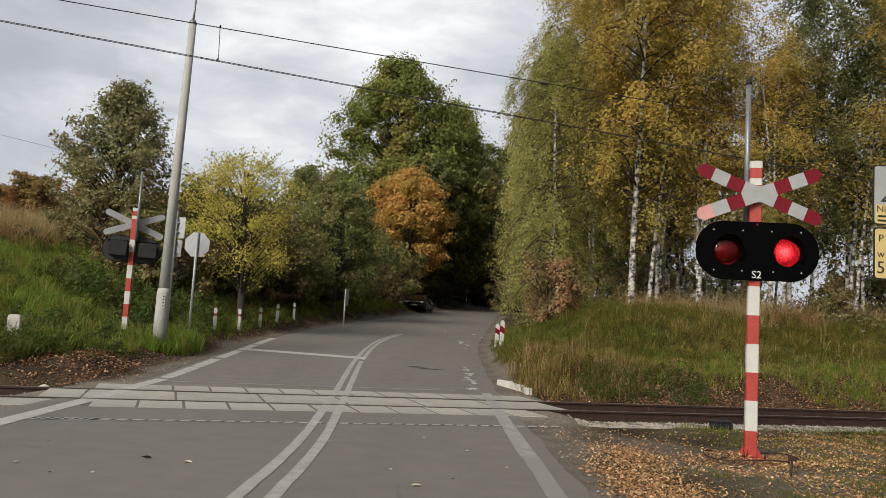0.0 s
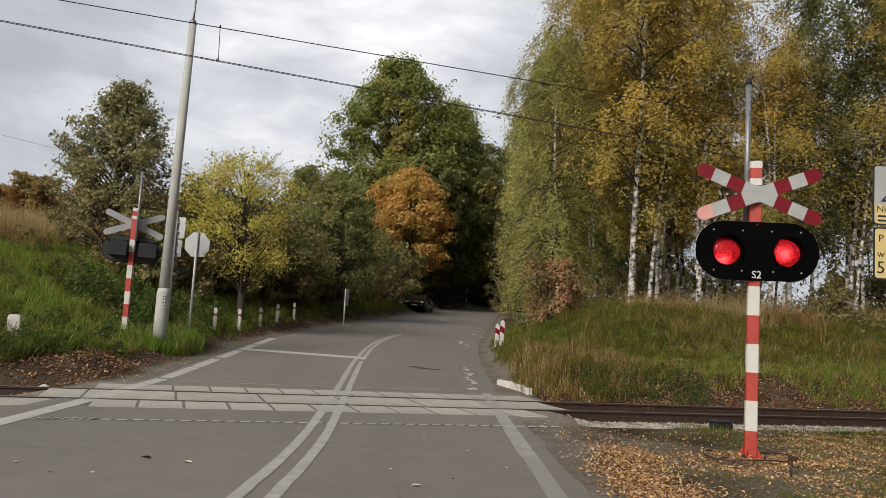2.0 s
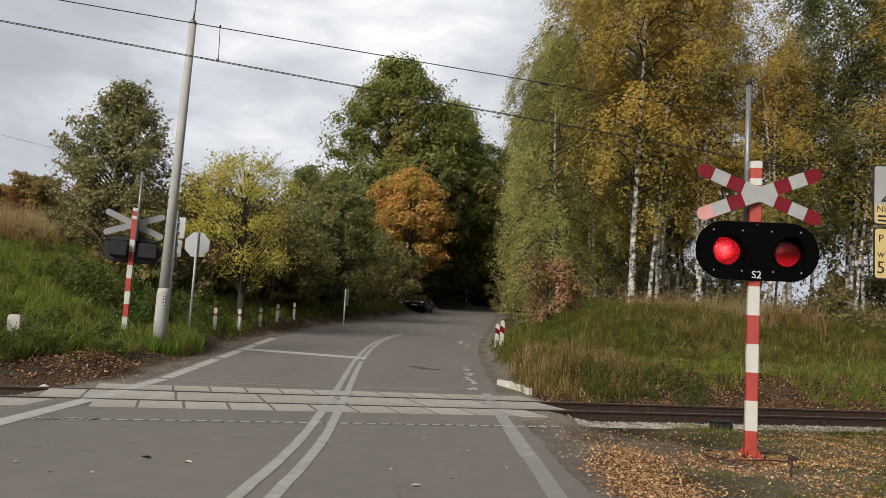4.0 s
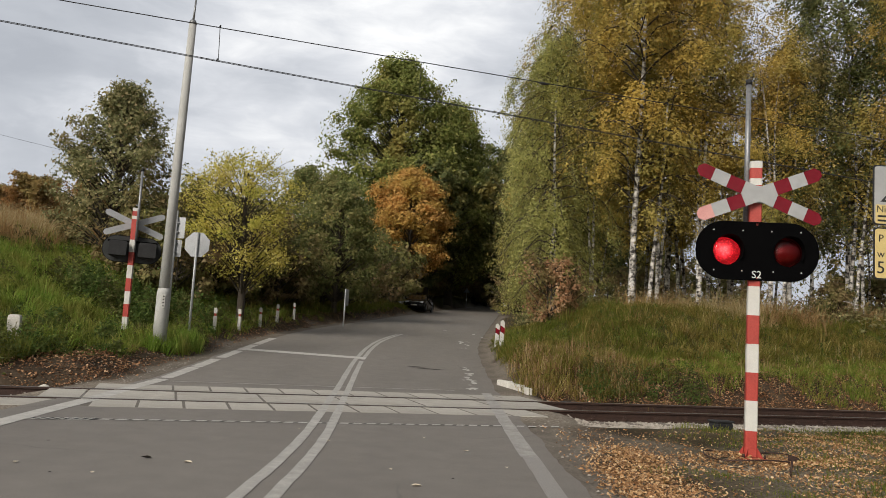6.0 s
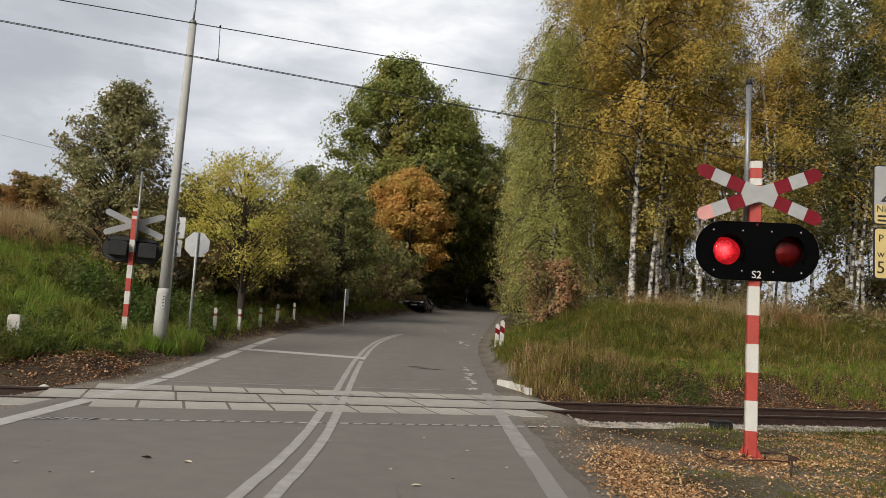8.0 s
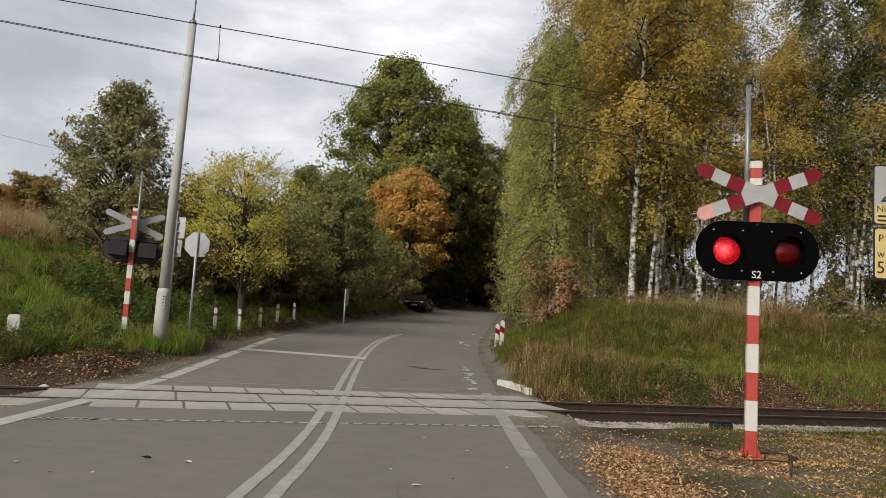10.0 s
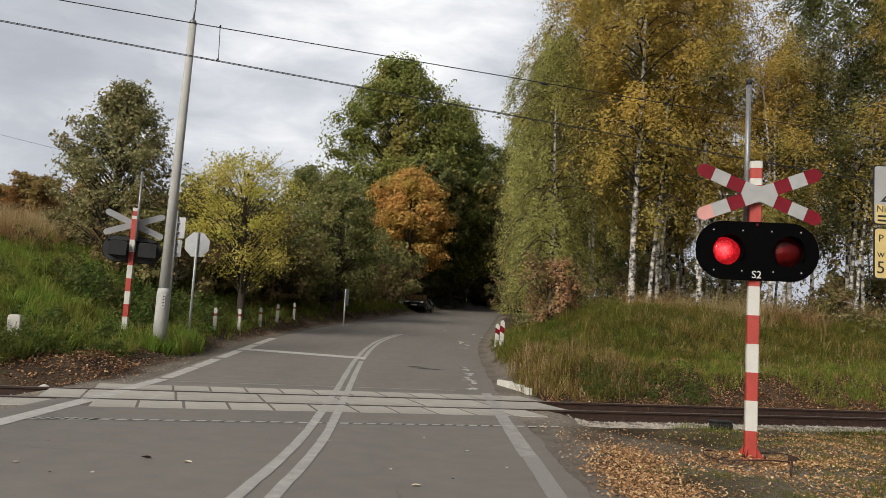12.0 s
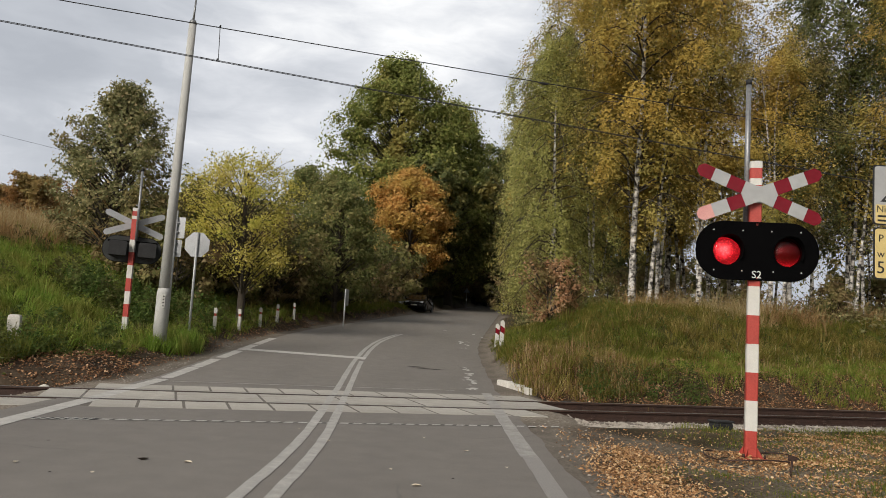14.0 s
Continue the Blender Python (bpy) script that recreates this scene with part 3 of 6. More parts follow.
def make_markings():
    painted("centre_line", lambda y: centre_line(y) - 0.12 + 0.002 * (y - 8), 3.0, 33.6, 0.112, "worn white double centre line on asphalt", 0.14)
    painted("centre_line", lambda y: centre_line(y) + 0.12 - 0.002 * (y - 8), 3.0, 34.0, 0.112, "worn white double centre line on asphalt", 0.14, gaps=((21.2, 21.6),))
    painted("edge_line", left_line, 5.0, 26.6, 0.24, "white edge line, worn in places", 0.0, gaps=((14.9, 15.1), (17.1, 17.2), (19.0, 19.4), (21.5, 21.75), (23.6, 23.8)))
    painted("edge_line", lambda y: 1.01 + 0.004 * (y - 7), 8.3, 16.2, 0.19, "faded white edge line of the road", 0.25)
    painted("edge_line", lambda y: 1.02 + 0.004 * (y - 7), 6.2, 8.3, 0.17, "almost worn-off end of the edge line", 0.44)
    rng = np.random.default_rng(31)
    for cx, cy, w, d in [(0.8 + rng.normal(0, 0.07), 16.6 + 4.9 * rng.random(), rng.uniform(0.05, 0.16), rng.uniform(0.08, 0.4)) for k in range(26)] + \
            [(0.95 + rng.normal(0, 0.12), 28.5 + 3.8 * rng.random(), rng.uniform(0.06, 0.2), rng.uniform(0.1, 0.6)) for k in range(12)] + [(1.7, 38.0, 0.2, 0.6), (2.0, 36.2, 0.14, 0.5), (0.35, 40, 0.3, 0.3)]:
        rows = []
        for a in np.linspace(0.15, math.pi - 0.15, 6):
            s = math.sin(a) * (0.6 + 0.6 * rng.random())
            rows.append([(cx - w * s * 0.5 + rng.normal(0, 0.012), cy - d * math.cos(a) * 0.5), (cx + w * s * 0.5 + rng.normal(0, 0.012), cy - d * math.cos(a) * 0.5)])
        tagged(strip("paint_flake", rows, PAINT, 0.007, -0.05), "flake of an old white edge line", "road marking", "flaked edge line", "structure")
    rows = [[(x, 21.75 + 0.03 * x * 0), (x, 22.3)] for x in np.linspace(-5.35, -1.95, 14)]
    tagged(strip("stop_line", rows, PAINT, 0.007, -0.1), "white stop line across one lane", "road marking", kind="structure")
    # rubber joint with a row of short light dashes before the track
    line = lambda x: 10.55 + 0.345 * x
    rows = [[(x, line(x) - 0.06), (x, line(x) + 0.06)] for x in np.linspace(-4.5, 1.15, 40)]
    tagged(strip("joint_strip", [[(x, line(x) - 0.1), (x, line(x) + 0.1)] for x in np.linspace(-4.55, -3.88, 6)], PAINT, 0.0055, 0.0), "pale edge of the drain grating", "road joint", kind="structure")
    tagged(strip("joint_strip", rows, PATCHED, 0.003), "dark sealed joint across the asphalt", "road joint", kind="structure")
    x = -4.5
    k = 0
    while x < 1.75:
        w = 0.045 if x < -3.9 else 0.11
        tall = 0.05 if x > -3.9 else 0.075
        dash = [[(xx, line(xx) - tall), (xx + 0.02, line(xx) + tall)] for xx in (x, x + w)]
        if x > -3.9:
            tagged(strip("dash", dash, PAINT, 0.0055, -0.06), "short white dash along the joint", "road marking", "dashes before the track", "structure")
        else:
            tagged(strip("grate_slot", dash, RUBBER, 0.0075), "black slot of the drain grating", "drain slot", "slots of the drain grating", "structure")
        x += w * (1.9 if x < -3.9 else 1.5)
    # hairline seam and patches beyond the track
    rows = [[(x, 16.2 + 0.335 * x), (x, 16.26 + 0.335 * x)] for x in np.linspace(-5.2, 0.4, 20)]
    tagged(strip("joint_strip", rows, PAINT, 0.005, 0.12), "pale seam across the asphalt", "road joint", kind="structure")
    rng = np.random.default_rng(5)
    for cx, cy, w, d in ((-0.52, 20.75, 0.24, 0.22), (-0.2, 20.45, 0.42, 0.16)):
        rows = []
        for a in np.linspace(0, math.pi, 9):
            s = math.sin(a) * (0.8 + 0.4 * rng.random())
            rows.append([(cx - w * math.cos(a), cy - d * s * 0.5), (cx - w * math.cos(a), cy + d * s * 0.5)])
        tagged(strip("pothole", rows, BROKEN, 0.006), "dark broken patch in the asphalt", "pothole", kind="structure")


# ---- railway ----
def rail_profile():
    return [(-0.07, -0.172), (0.07, -0.172), (0.07, -0.16), (0.012, -0.135), (0.01, -0.045), (0.036, -0.032), (0.036, -0.004), (0.028, 0.0), (-0.028, 0.0), (-0.036, -0.004), (-0.036, -0.032), (-0.01, -0.045), (-0.012, -0.135), (-0.07, -0.16)]


def make_track():
    top = 0.012
    for side in (-1, 1):
        bm = bmesh.new()
        ends = []
        for u in np.linspace(-70, 90, 33):
            ends.append([bm.verts.new(on_track(u, side * GAUGE_HALF + x, top + z)) for x, z in rail_profile()])
        n = len(ends[0])
        for a, b in zip(ends, ends[1:]):
            for k in range(n):
                f = bm.faces.new((a[k], a[(k + 1) % n], b[(k + 1) % n], b[k]))
                f.material_index = 1 if k in (6, 7, 8) else 0
        bm.faces.new(ends[0]), bm.faces.new(ends[-1][::-1])
        bmesh.ops.recalc_face_normals(bm, faces=bm.faces)
        tagged(part("rail", bm, (RUST, WORN)), "rusty steel rail with a worn running face", "rail", "rails of the track")
    # sleepers with their clips, off the road
    sl = holder("sleeper", Matrix(), "dark weathered sleeper bedded in ballast", "sleeper", "sleepers of the track")
    part("beam", box(bmesh.new(), (0.24, 2.5, 0.16), pose(0, 0, -0.23), 0.015), SLEEPER, sl)
    for side in (-1, 1):
        for k in (-1, 1):
            bm = box(bmesh.new(), (0.09, 0.05, 0.05), pose(0, 0, 0), 0.012)
            ring_tube(bm, [(-0.02, 0, 0.02), (-0.02, 0, 0.06)], [0.012, 0.012], 6)
            ring_tube(bm, [(0.025, 0, 0.02), (0.025, 0, 0.06)], [0.012, 0.012], 6)
            c = part("rail_clip", bm, RUST, sl)
            c.location = (0, side * GAUGE_HALF + k * 0.085, -0.125)
    first = True
    for u in [*np.arange(2.6, 30, 0.62), *np.arange(-6.4, -12, -0.62)]:
        m = Matrix.Translation(on_track(u, 0, 0)) @ pose(0, 0, 0, 0, 0, math.degrees(TRACK) + 0.7 * math.sin(u * 7))
        if first:
            sl.matrix_basis, first = m, False
        else:
            copy_thing(sl, m)


def make_crossing_deck():
    """Concrete panels between and beside the rails, skewed joints filled with dark rubber."""
    deck = holder("crossing_deck", Matrix.Translation(on_track(0, 0, 0)) @ pose(0, 0, 0, 0, 0, math.degrees(TRACK)),
                  "pale concrete panel deck between and beside the rails", "level crossing", kind="structure")
    rub = bmesh.new()
    box(rub, (6.7, 3.3, 0.05), pose(-2.0, 0.04, -0.024))
    part("joint_bed", rub, FILLER, deck, "dark rubber between the panels")
    meshes = {}
    def panel(u0, u1, v0, v1, z=0.0025, skew=0.0):
        key = (round(u1 - u0, 3), round(v1 - v0, 3), round(skew, 3))
        if key not in meshes:
            w, d = key[0] / 2, key[1] / 2
            bm = bmesh.new()
            plate(bm, [(-w, 0), (w, 0), (w, 0.12), (-w, 0.12)], key[1], Matrix.Translation((0, -d, -0.12)), 0.008)
            for v in bm.verts:
                v.co.x += skew * v.co.y / (2 * d)
            me = bpy.data.meshes.new("panel")
            bm.to_mesh(me)
            bm.free()
            me.materials.append(CONCRETE)
            meshes[key] = me
        ob = new("panel", meshes[key])
        ob.parent = deck
        ob.location = ((u0 + u1) / 2, (v0 + v1) / 2, z)
    rng = random.Random(4)
    g = 0.013
    for k in range(11):
        u = -5.26 + 0.6 * k
        panel(u + g, u + 0.6 - g, -1.66, -GAUGE_HALF - 0.06, 0.0025 + rng.uniform(-0.001, 0.001))
    for k in range(13):
        u = -5.4 + 0.6 * k
        panel(u + g, u + 0.6 - g, GAUGE_HALF + 0.06, 1.76, 0.0025 + rng.uniform(-0.001, 0.001))
    panel(-6.0, -5.44 - g, -GAUGE_HALF + 0.105, GAUGE_HALF - 0.105)
    for k in range(6):
        u = -5.44 + 1.28 * k
        panel(u + g, u + 1.28 - g, -GAUGE_HALF + 0.105, GAUGE_HALF - 0.105, 0.0025 + rng.uniform(-0.001, 0.001))
    panel(-6.55, -5.3, -1.62, -GAUGE_HALF - 0.06, -0.005)


# ---- things beside the road ----
def crossing_signal(name, m, label, lamps=True):
    sig = holder(name, m, label, "crossing signal")
    marks = [0.0, 0.315, 0.655, 0.975, 1.3, 1.63, 1.965, 2.3, 2.62, 3.155, 3.235, 3.36, 3.445]
    bm = bmesh.new()
    outline = [(0.067 * x, 0.067 * y) for x, y in ((-0.86, -1), (0.86, -1), (1, -0.86), (1, 0.86), (0.86, 1), (-0.86, 1), (-1, 0.86), (-1, -0.86))]
    turn = Matrix.Rotation(radians(-15), 3, "Z")
    rings = [[bm.verts.new(turn @ Vector((x, y, z))) for x, y in outline] for z in marks]
    for i, (lo, hi) in enumerate(zip(rings, rings[1:])):
        for k in range(8):
            bm.faces.new((lo[k], lo[(k + 1) % 8], hi[(k + 1) % 8], hi[k])).material_index = i % 2
    bm.faces.new(rings[-1]).material_index = 1
    bmesh.ops.recalc_face_normals(bm, faces=bm.faces)
    part("post", bm, (RED, WHITE), sig, "square tube post painted in red and white bands")
    bm = box(bmesh.new(), (0.3, 0.3, 0.02), pose(0, 0, 0.01), 0.004)
    for a in range(4):
        plate(bm, [(0.07, 0.02), (0.15, 0.02), (0.078, 0.13)], 0.012, pose(0, 0, 0, 0, 0, 45 + 90 * a))
    part("base_plate", bm, RED, sig, "red steel base plate with gussets")
    for sx in (-1, 1):
        for sy in (-1, 1):
            part("anchor_bolt", ring_tube(bmesh.new(), [(sx * 0.12, sy * 0.12, 0.015), (sx * 0.12, sy * 0.12, 0.06)], [0.014, 0.014], 6), RUST, sig)
    bm = ring_tube(bmesh.new(), [(-0.065, 0.1, 2.6), (-0.065, 0.1, 4.42)], [0.034, 0.03], 12)
    part("cable_pipe", bm, ZINC, sig, "thin grey steel pipe")
    part("pipe_cap", ring_tube(bmesh.new(), [(-0.065, 0.1, 4.41), (-0.065, 0.1, 4.47)], [0.04, 0.036], 12), RUBBER, sig)
    # St Andrew's cross: two arms of striped foil on sheet metal
    cross = part("cross", plate(bmesh.new(), rounded(0.16, 0.2, 0.02, 2), 0.02, pose(0.02, -0.115, 3.035)), GREY, sig, "red and white St Andrew's cross")
    for arm, tilt in enumerate((21.0, -22.2)):
        fm = pose(-0.005, -0.125 - 0.006 * arm, 3.035, 0, tilt, 0)
        part("arm_back", plate(bmesh.new(), [(-0.772, -0.03), (-0.715, -0.079), (0.715, -0.079), (0.772, -0.03), (0.772, 0.03), (0.715, 0.079), (-0.715, 0.079), (-0.772, 0.03)], 0.005, fm), GREY, cross, "grey metal back")
        for a, b, mat in ((0.2, 0.385, FOIL_RED), (0.385, 0.58, FOIL_WHITE), (-0.385, -0.2, FOIL_RED), (-0.58, -0.385, FOIL_WHITE)):
            part("stripe", plate(bmesh.new(), [(a, -0.079), (b, -0.079), (b, 0.079), (a, 0.079)], 0.002, fm @ pose(0, -0.0035, 0)), mat, cross)
        for s in (1, -1):
            out = [(0.58, -0.079), (0.715, -0.079), (0.772, -0.03), (0.772, 0.03), (0.715, 0.079), (0.58, 0.079)]
            tip = FOIL_FADED if (s == -1 and tilt < 0) else FOIL_RED
            part("stripe", plate(bmesh.new(), [(s * x, z) for x, z in (out if s > 0 else out[::-1])], 0.002, fm @ pose(0, -0.0035, 0)), tip, cross,
                 "sun-bleached pink tip" if tip is FOIL_FADED else "")
    th, hw = radians(21.6), 0.079
    cx, cz, nx = 0.2 * math.cos(th) - hw * math.sin(th), 0.2 * math.sin(th) + hw * math.cos(th), hw / math.sin(th)
    middle = [(cx, cz), (nx, 0), (cx, -cz), (0, -hw / math.cos(th)), (-cx, -cz), (-nx, 0), (-cx, cz), (0, hw / math.cos(th))]
    part("middle_field", plate(bmesh.new(), middle, 0.003, pose(-0.005, -0.138, 3.035, 0, -0.6, 0)), FOIL_WHITE, cross, "creased white foil where the arms meet")
    # the lamp board
    zc = 2.372
    board = bmesh.new()
    hole_r = 0.168
    # board cut round the two lenses: a fan of quads from each opening out to the board's edge
    W2, H2, R2 = 0.71, 0.333, 0.325
    lx = 0.352
    for s in (-1, 1):
        n = 48
        inner, outer = [], []
        for k in range(n):
            a = k * math.tau / n
            ca, sa = math.cos(a), math.sin(a)
            inner.append((s * lx + hole_r * ca, hole_r * sa))
            # edge of the half board in this direction, by stepping out along the ray
            t = 0.16
            while True:
                x, z = lx + (t + 0.004) * ca * s * s, (t + 0.004) * sa
                qx, qz = abs(x) - (W2 - R2), abs(z) - (H2 - R2)
                inside = x > 0 and ((qx <= 0 and abs(z) <= H2) or (qz <= 0 and x <= W2) or (qx > 0 and qz > 0 and qx * qx + qz * qz <= R2 * R2))
                if not inside:
                    break
                t += 0.004
            outer.append((s * (lx + t * ca), t * sa))
        if s < 0:
            inner = [(-lx - (x + lx), z) for x, z in inner]
        outer = [(0.0 if abs(x) < 0.006 else x, z) for x, z in outer]
        loops = []
        for y in (-0.10, -0.085):
            vi = [board.verts.new((x, y, zc + z)) for x, z in inner]
            vo = [board.verts.new((x, y, zc + z)) for x, z in outer]
            loops.append((vi, vo))
            for k in range(n):
                board.faces.new((vi[k], vi[(k + 1) % n], vo[(k + 1) % n], vo[k]))
        for one, two in zip(*loops):
            for k in range(n):
                if not (one[k].co.x == 0.0 and one[(k + 1) % n].co.x == 0.0):
                    board.faces.new((one[k], one[(k + 1) % n], two[(k + 1) % n], two[k]))
    bmesh.ops.remove_doubles(board, verts=board.verts, dist=0.0005)
    bmesh.ops.recalc_face_normals(board, faces=board.faces)
    head = part("lamp_board", board, BLACK if lamps else BOARD_BACK, sig, "matt black board with rounded ends")
    part("board_rim", ring_tube(bmesh.new(), [(x, -0.0925, zc + z) for x, z in rounded(1.42, 0.666, 0.325, 10)] + [(0.71, -0.0925, zc + 0.01)], [0.009] * 45, 6, False), BLACK, head)
    for s in (-1, 1):
        bm = bmesh.new()
        plate(bm, rounded(0.42, 0.37, 0.04, 3), 0.34, pose(s * lx, -0.086, zc))
        for f in [f for f in bm.faces if len(f.verts) > 4 and f.calc_center_median().y < 0]:
            bm.faces.remove(f)
        part("lamp_housing", bm, RUBBER, head)
        bm = bmesh.new()
        ring = []
        for depth, r in ((0.0, 0.168), (-0.05, 0.175), (-0.1, 0.18)):
            ring.append([bm.verts.new((s * lx + r * math.cos(a), -0.1 + depth * (0.45 + 0.55 * max(0, math.sin(a))), zc + r * math.sin(a))) for a in np.linspace(0, math.tau, 33)[:-1]])
        for a, b in zip(ring, ring[1:]):
            for k in range(32):
                if math.sin((k + 0.5) * math.tau / 32) > -0.55:
                    bm.faces.new((a[k], a[(k + 1) % 32], b[(k + 1) % 32], b[k]))
        hood = part("lamp_hood", bm, BLACK, head, "black sheet hood over the lens")
        hood.modifiers.new("thick", "SOLIDIFY").thickness = 0.003
        bm = bmesh.new()
        rr = [(0.168, -0.094), (0.158, -0.108), (0.12, -0.122), (0.08, -0.131), (0.04, -0.136)]
        ring = [[bm.verts.new((s * lx + r * math.cos(a), y, zc + r * math.sin(a))) for a in np.linspace(0, math.tau, 33)[:-1]] for r, y in rr]
        for a, b in zip(ring, ring[1:]):
            for k in range(32):
                bm.faces.new((a[k], a[(k + 1) % 32], b[(k + 1) % 32], b[k])).smooth = True
        bm.faces.new(ring[-1]).smooth = True
        bmesh.ops.recalc_face_normals(bm, faces=bm.faces)
        part("lens", bm, LENS, head, "domed red glass lens")
        for dx, dz in ((-0.155, 0.235), (0.185, 0.235), (-0.155, -0.235), (0.17, -0.235)):
            bm = bmesh.new()
            bmesh.ops.create_uvsphere(bm, u_segments=8, v_segments=5, radius=0.0085, matrix=pose(s * lx + dx * s * -1, -0.1, zc + dz) @ Matrix.Diagonal((1, 0.4, 1, 1)))
            part("rivet", bm, MARK, head)
        if lamps:
            bm = bmesh.new()
            bmesh.ops.create_uvsphere(bm, u_segments=32, v_segments=20, radius=0.17, matrix=Matrix.Diagonal((1.2, 1, 1, 1)))
            for f in bm.faces:
                f.smooth = True
            drum = part("light_unit", bm, DRUM, head, "red light unit that flashes")
            drum.location = (s * lx, 0.066, zc)
            LIGHT_UNITS.append((drum, s))
    head.matrix_basis = pose(-0.001, 0, zc, 0, -1.1, 0) @ pose(0, 0, -zc)
    if lamps:
        lettering("S2", 0.122, pose(-0.008, -0.104, zc - 0.278), MARK, sig)
    part("back_frame", box(box(bmesh.new(), (0.06, 0.05, 0.6), pose(0, -0.06, zc)), (1.2, 0.03, 0.05), pose(0, -0.07, zc + 0.2)), BLACK, sig)
    return sig


LIGHT_UNITS = []


def make_mast():
    x, y = -6.62, 19.0
    z = land(x, y)
    mast = holder("catenary_mast", pose(x, y, z - 0.1, 0, 0.0, 0), "tall grey concrete mast on a thicker foot", "mast")
    part("shaft", ring_tube(bmesh.new(), [(0, 0, 1.4), (0.04, 0, 4.7), (0.1, 0, 8.1)], [0.125, 0.11, 0.088], 18), MAST, mast)
    part("foot", ring_tube(bmesh.new(), [(0, 0, -0.4), (0, 0, 1.4), (0, 0, 1.51)], [0.172, 0.152, 0.128], 18), MAST, mast, "thick concrete foot")
    part("top_pin", ring_tube(bmesh.new(), [(0.1, 0, 8.1), (0.125, 0, 8.7)], [0.03, 0.022], 8), ZINC, mast)
    part("cap", ring_tube(bmesh.new(), [(0.1, 0, 8.08), (0.1, 0, 8.17)], [0.1, 0.07], 12), ZINC, mast)
    bm = plate(bmesh.new(), rounded(0.07, 0.32, 0.01, 1), 0.006, pose(0.07, -0.165, 1.2, 0, 0, 20))
    part("number_plate", bm, WHITE, mast, "small pale plate with dark bars")
    for k in range(4):
        part("bar", box(bmesh.new(), (0.035, 0.003, 0.03), pose(0.07, -0.168, 1.09 + 0.075 * k, 0, 0, 20)), DARK_MARK, mast)


def wire_between(name, a, b, sag, r, label, n=40):
    cu = bmesh.new()
    a, b = Vector(a), Vector(b)
    pts = [a.lerp(b, k / n) - Vector((0, 0, sag * 4 * (k / n) * (1 - k / n))) for k in range(n + 1)]
    ring_tube(cu, pts, [r] * (n + 1), 5)
    return tagged(part(name, cu, WIRE), label, "wire")


def make_wires():
    wire_between("messenger_wire", on_track(-55, -0.05, 6.6), on_track(55, -0.05, 6.6), 0.765, 0.0085, "dark messenger wire of the overhead line", 60)
    for dv in (-0.02, 0.03):
        wire_between("contact_wire", on_track(-40, dv - 0.1, 6.33), on_track(26, dv - 0.1, 4.40), 0.0, 0.006, "dark contact wire above the track", 40)
    d = on_track(-4.0, -0.07, 0)
    wire_between("dropper", (d.x, d.y, 5.86), (d.x + 0.02, d.y, 5.28), 0, 0.006, "short dropper between the overhead wires", 4)
    for z in (5.3, 5.85):
        tagged(part("wire_clamp", ring_tube(bmesh.new(), [(d.x, d.y - 0.01, z - 0.02), (d.x + 0.01, d.y - 0.01, z + 0.02)], [0.014, 0.014], 6), WIRE), "small clamp at the end of a dropper", "clamp")
    d = on_track(-0.62, -0.07, 0)
    wire_between("dropper", (d.x, d.y, 5.83), (d.x, d.y, 5.18), 0, 0.004, "thin dropper between the overhead wires", 4)
    c = on_track(1.72, -0.05, 5.825)
    tagged(part("wire_clamp", ring_tube(bmesh.new(), [c - Vector((0.1, 0.035, -0.004)), c, c + Vector((0.1, 0.035, -0.004))], [0.012, 0.028, 0.012], 8), WIRE), "dark clamp on the overhead wire", "clamp")
    wire_between("power_line", (-36.63, 55, 13.91), (-31.03, 70, 14.41), 0.02, 0.012, "thin dark cable far over the bank", 20)
    for x, y, z in ((-36.63, 55, 13.91), (-31.03, 70, 14.41)):
        p = holder("power_pole", pose(x, y, land(x, y)), "far thin wooden pole that carries a cable", "pole")
        h = z - land(x, y)
        part("shaft", ring_tube(bmesh.new(), [(0, 0, -0.5), (0, 0, h + 0.15)], [0.13, 0.09], 8), BARK, p)
        part("insulator", ring_tube(bmesh.new(), [(0, -0.09, h - 0.09), (0, -0.09, h)], [0.04, 0.03], 8), MAST, p)


def sign_post(name, x, y, height, label, boards, category="road sign"):
    z = land(x, y)
    s = holder(name, pose(x, y, z), label, category)
    part("tube", ring_tube(bmesh.new(), [(0, 0, -0.3), (0, 0, height)], [0.036, 0.036], 10), PALE_ZINC, s, "pale zinc-coated tube")
    for nm, outline, zz, dx, turn, mat, lab in boards:
        b = part(nm, plate(bmesh.new(), outline, 0.004, pose(dx, 0.035, zz, 0, 0, turn), 0.0012), mat, s, lab)
        for dz in (-0.12, 0.12):
            part("bracket", box(bmesh.new(), (0.09, 0.06, 0.03), pose(dx * 0.5, 0.01, zz + dz, 0, 0, turn), 0.004), ZINC, b)
    return s


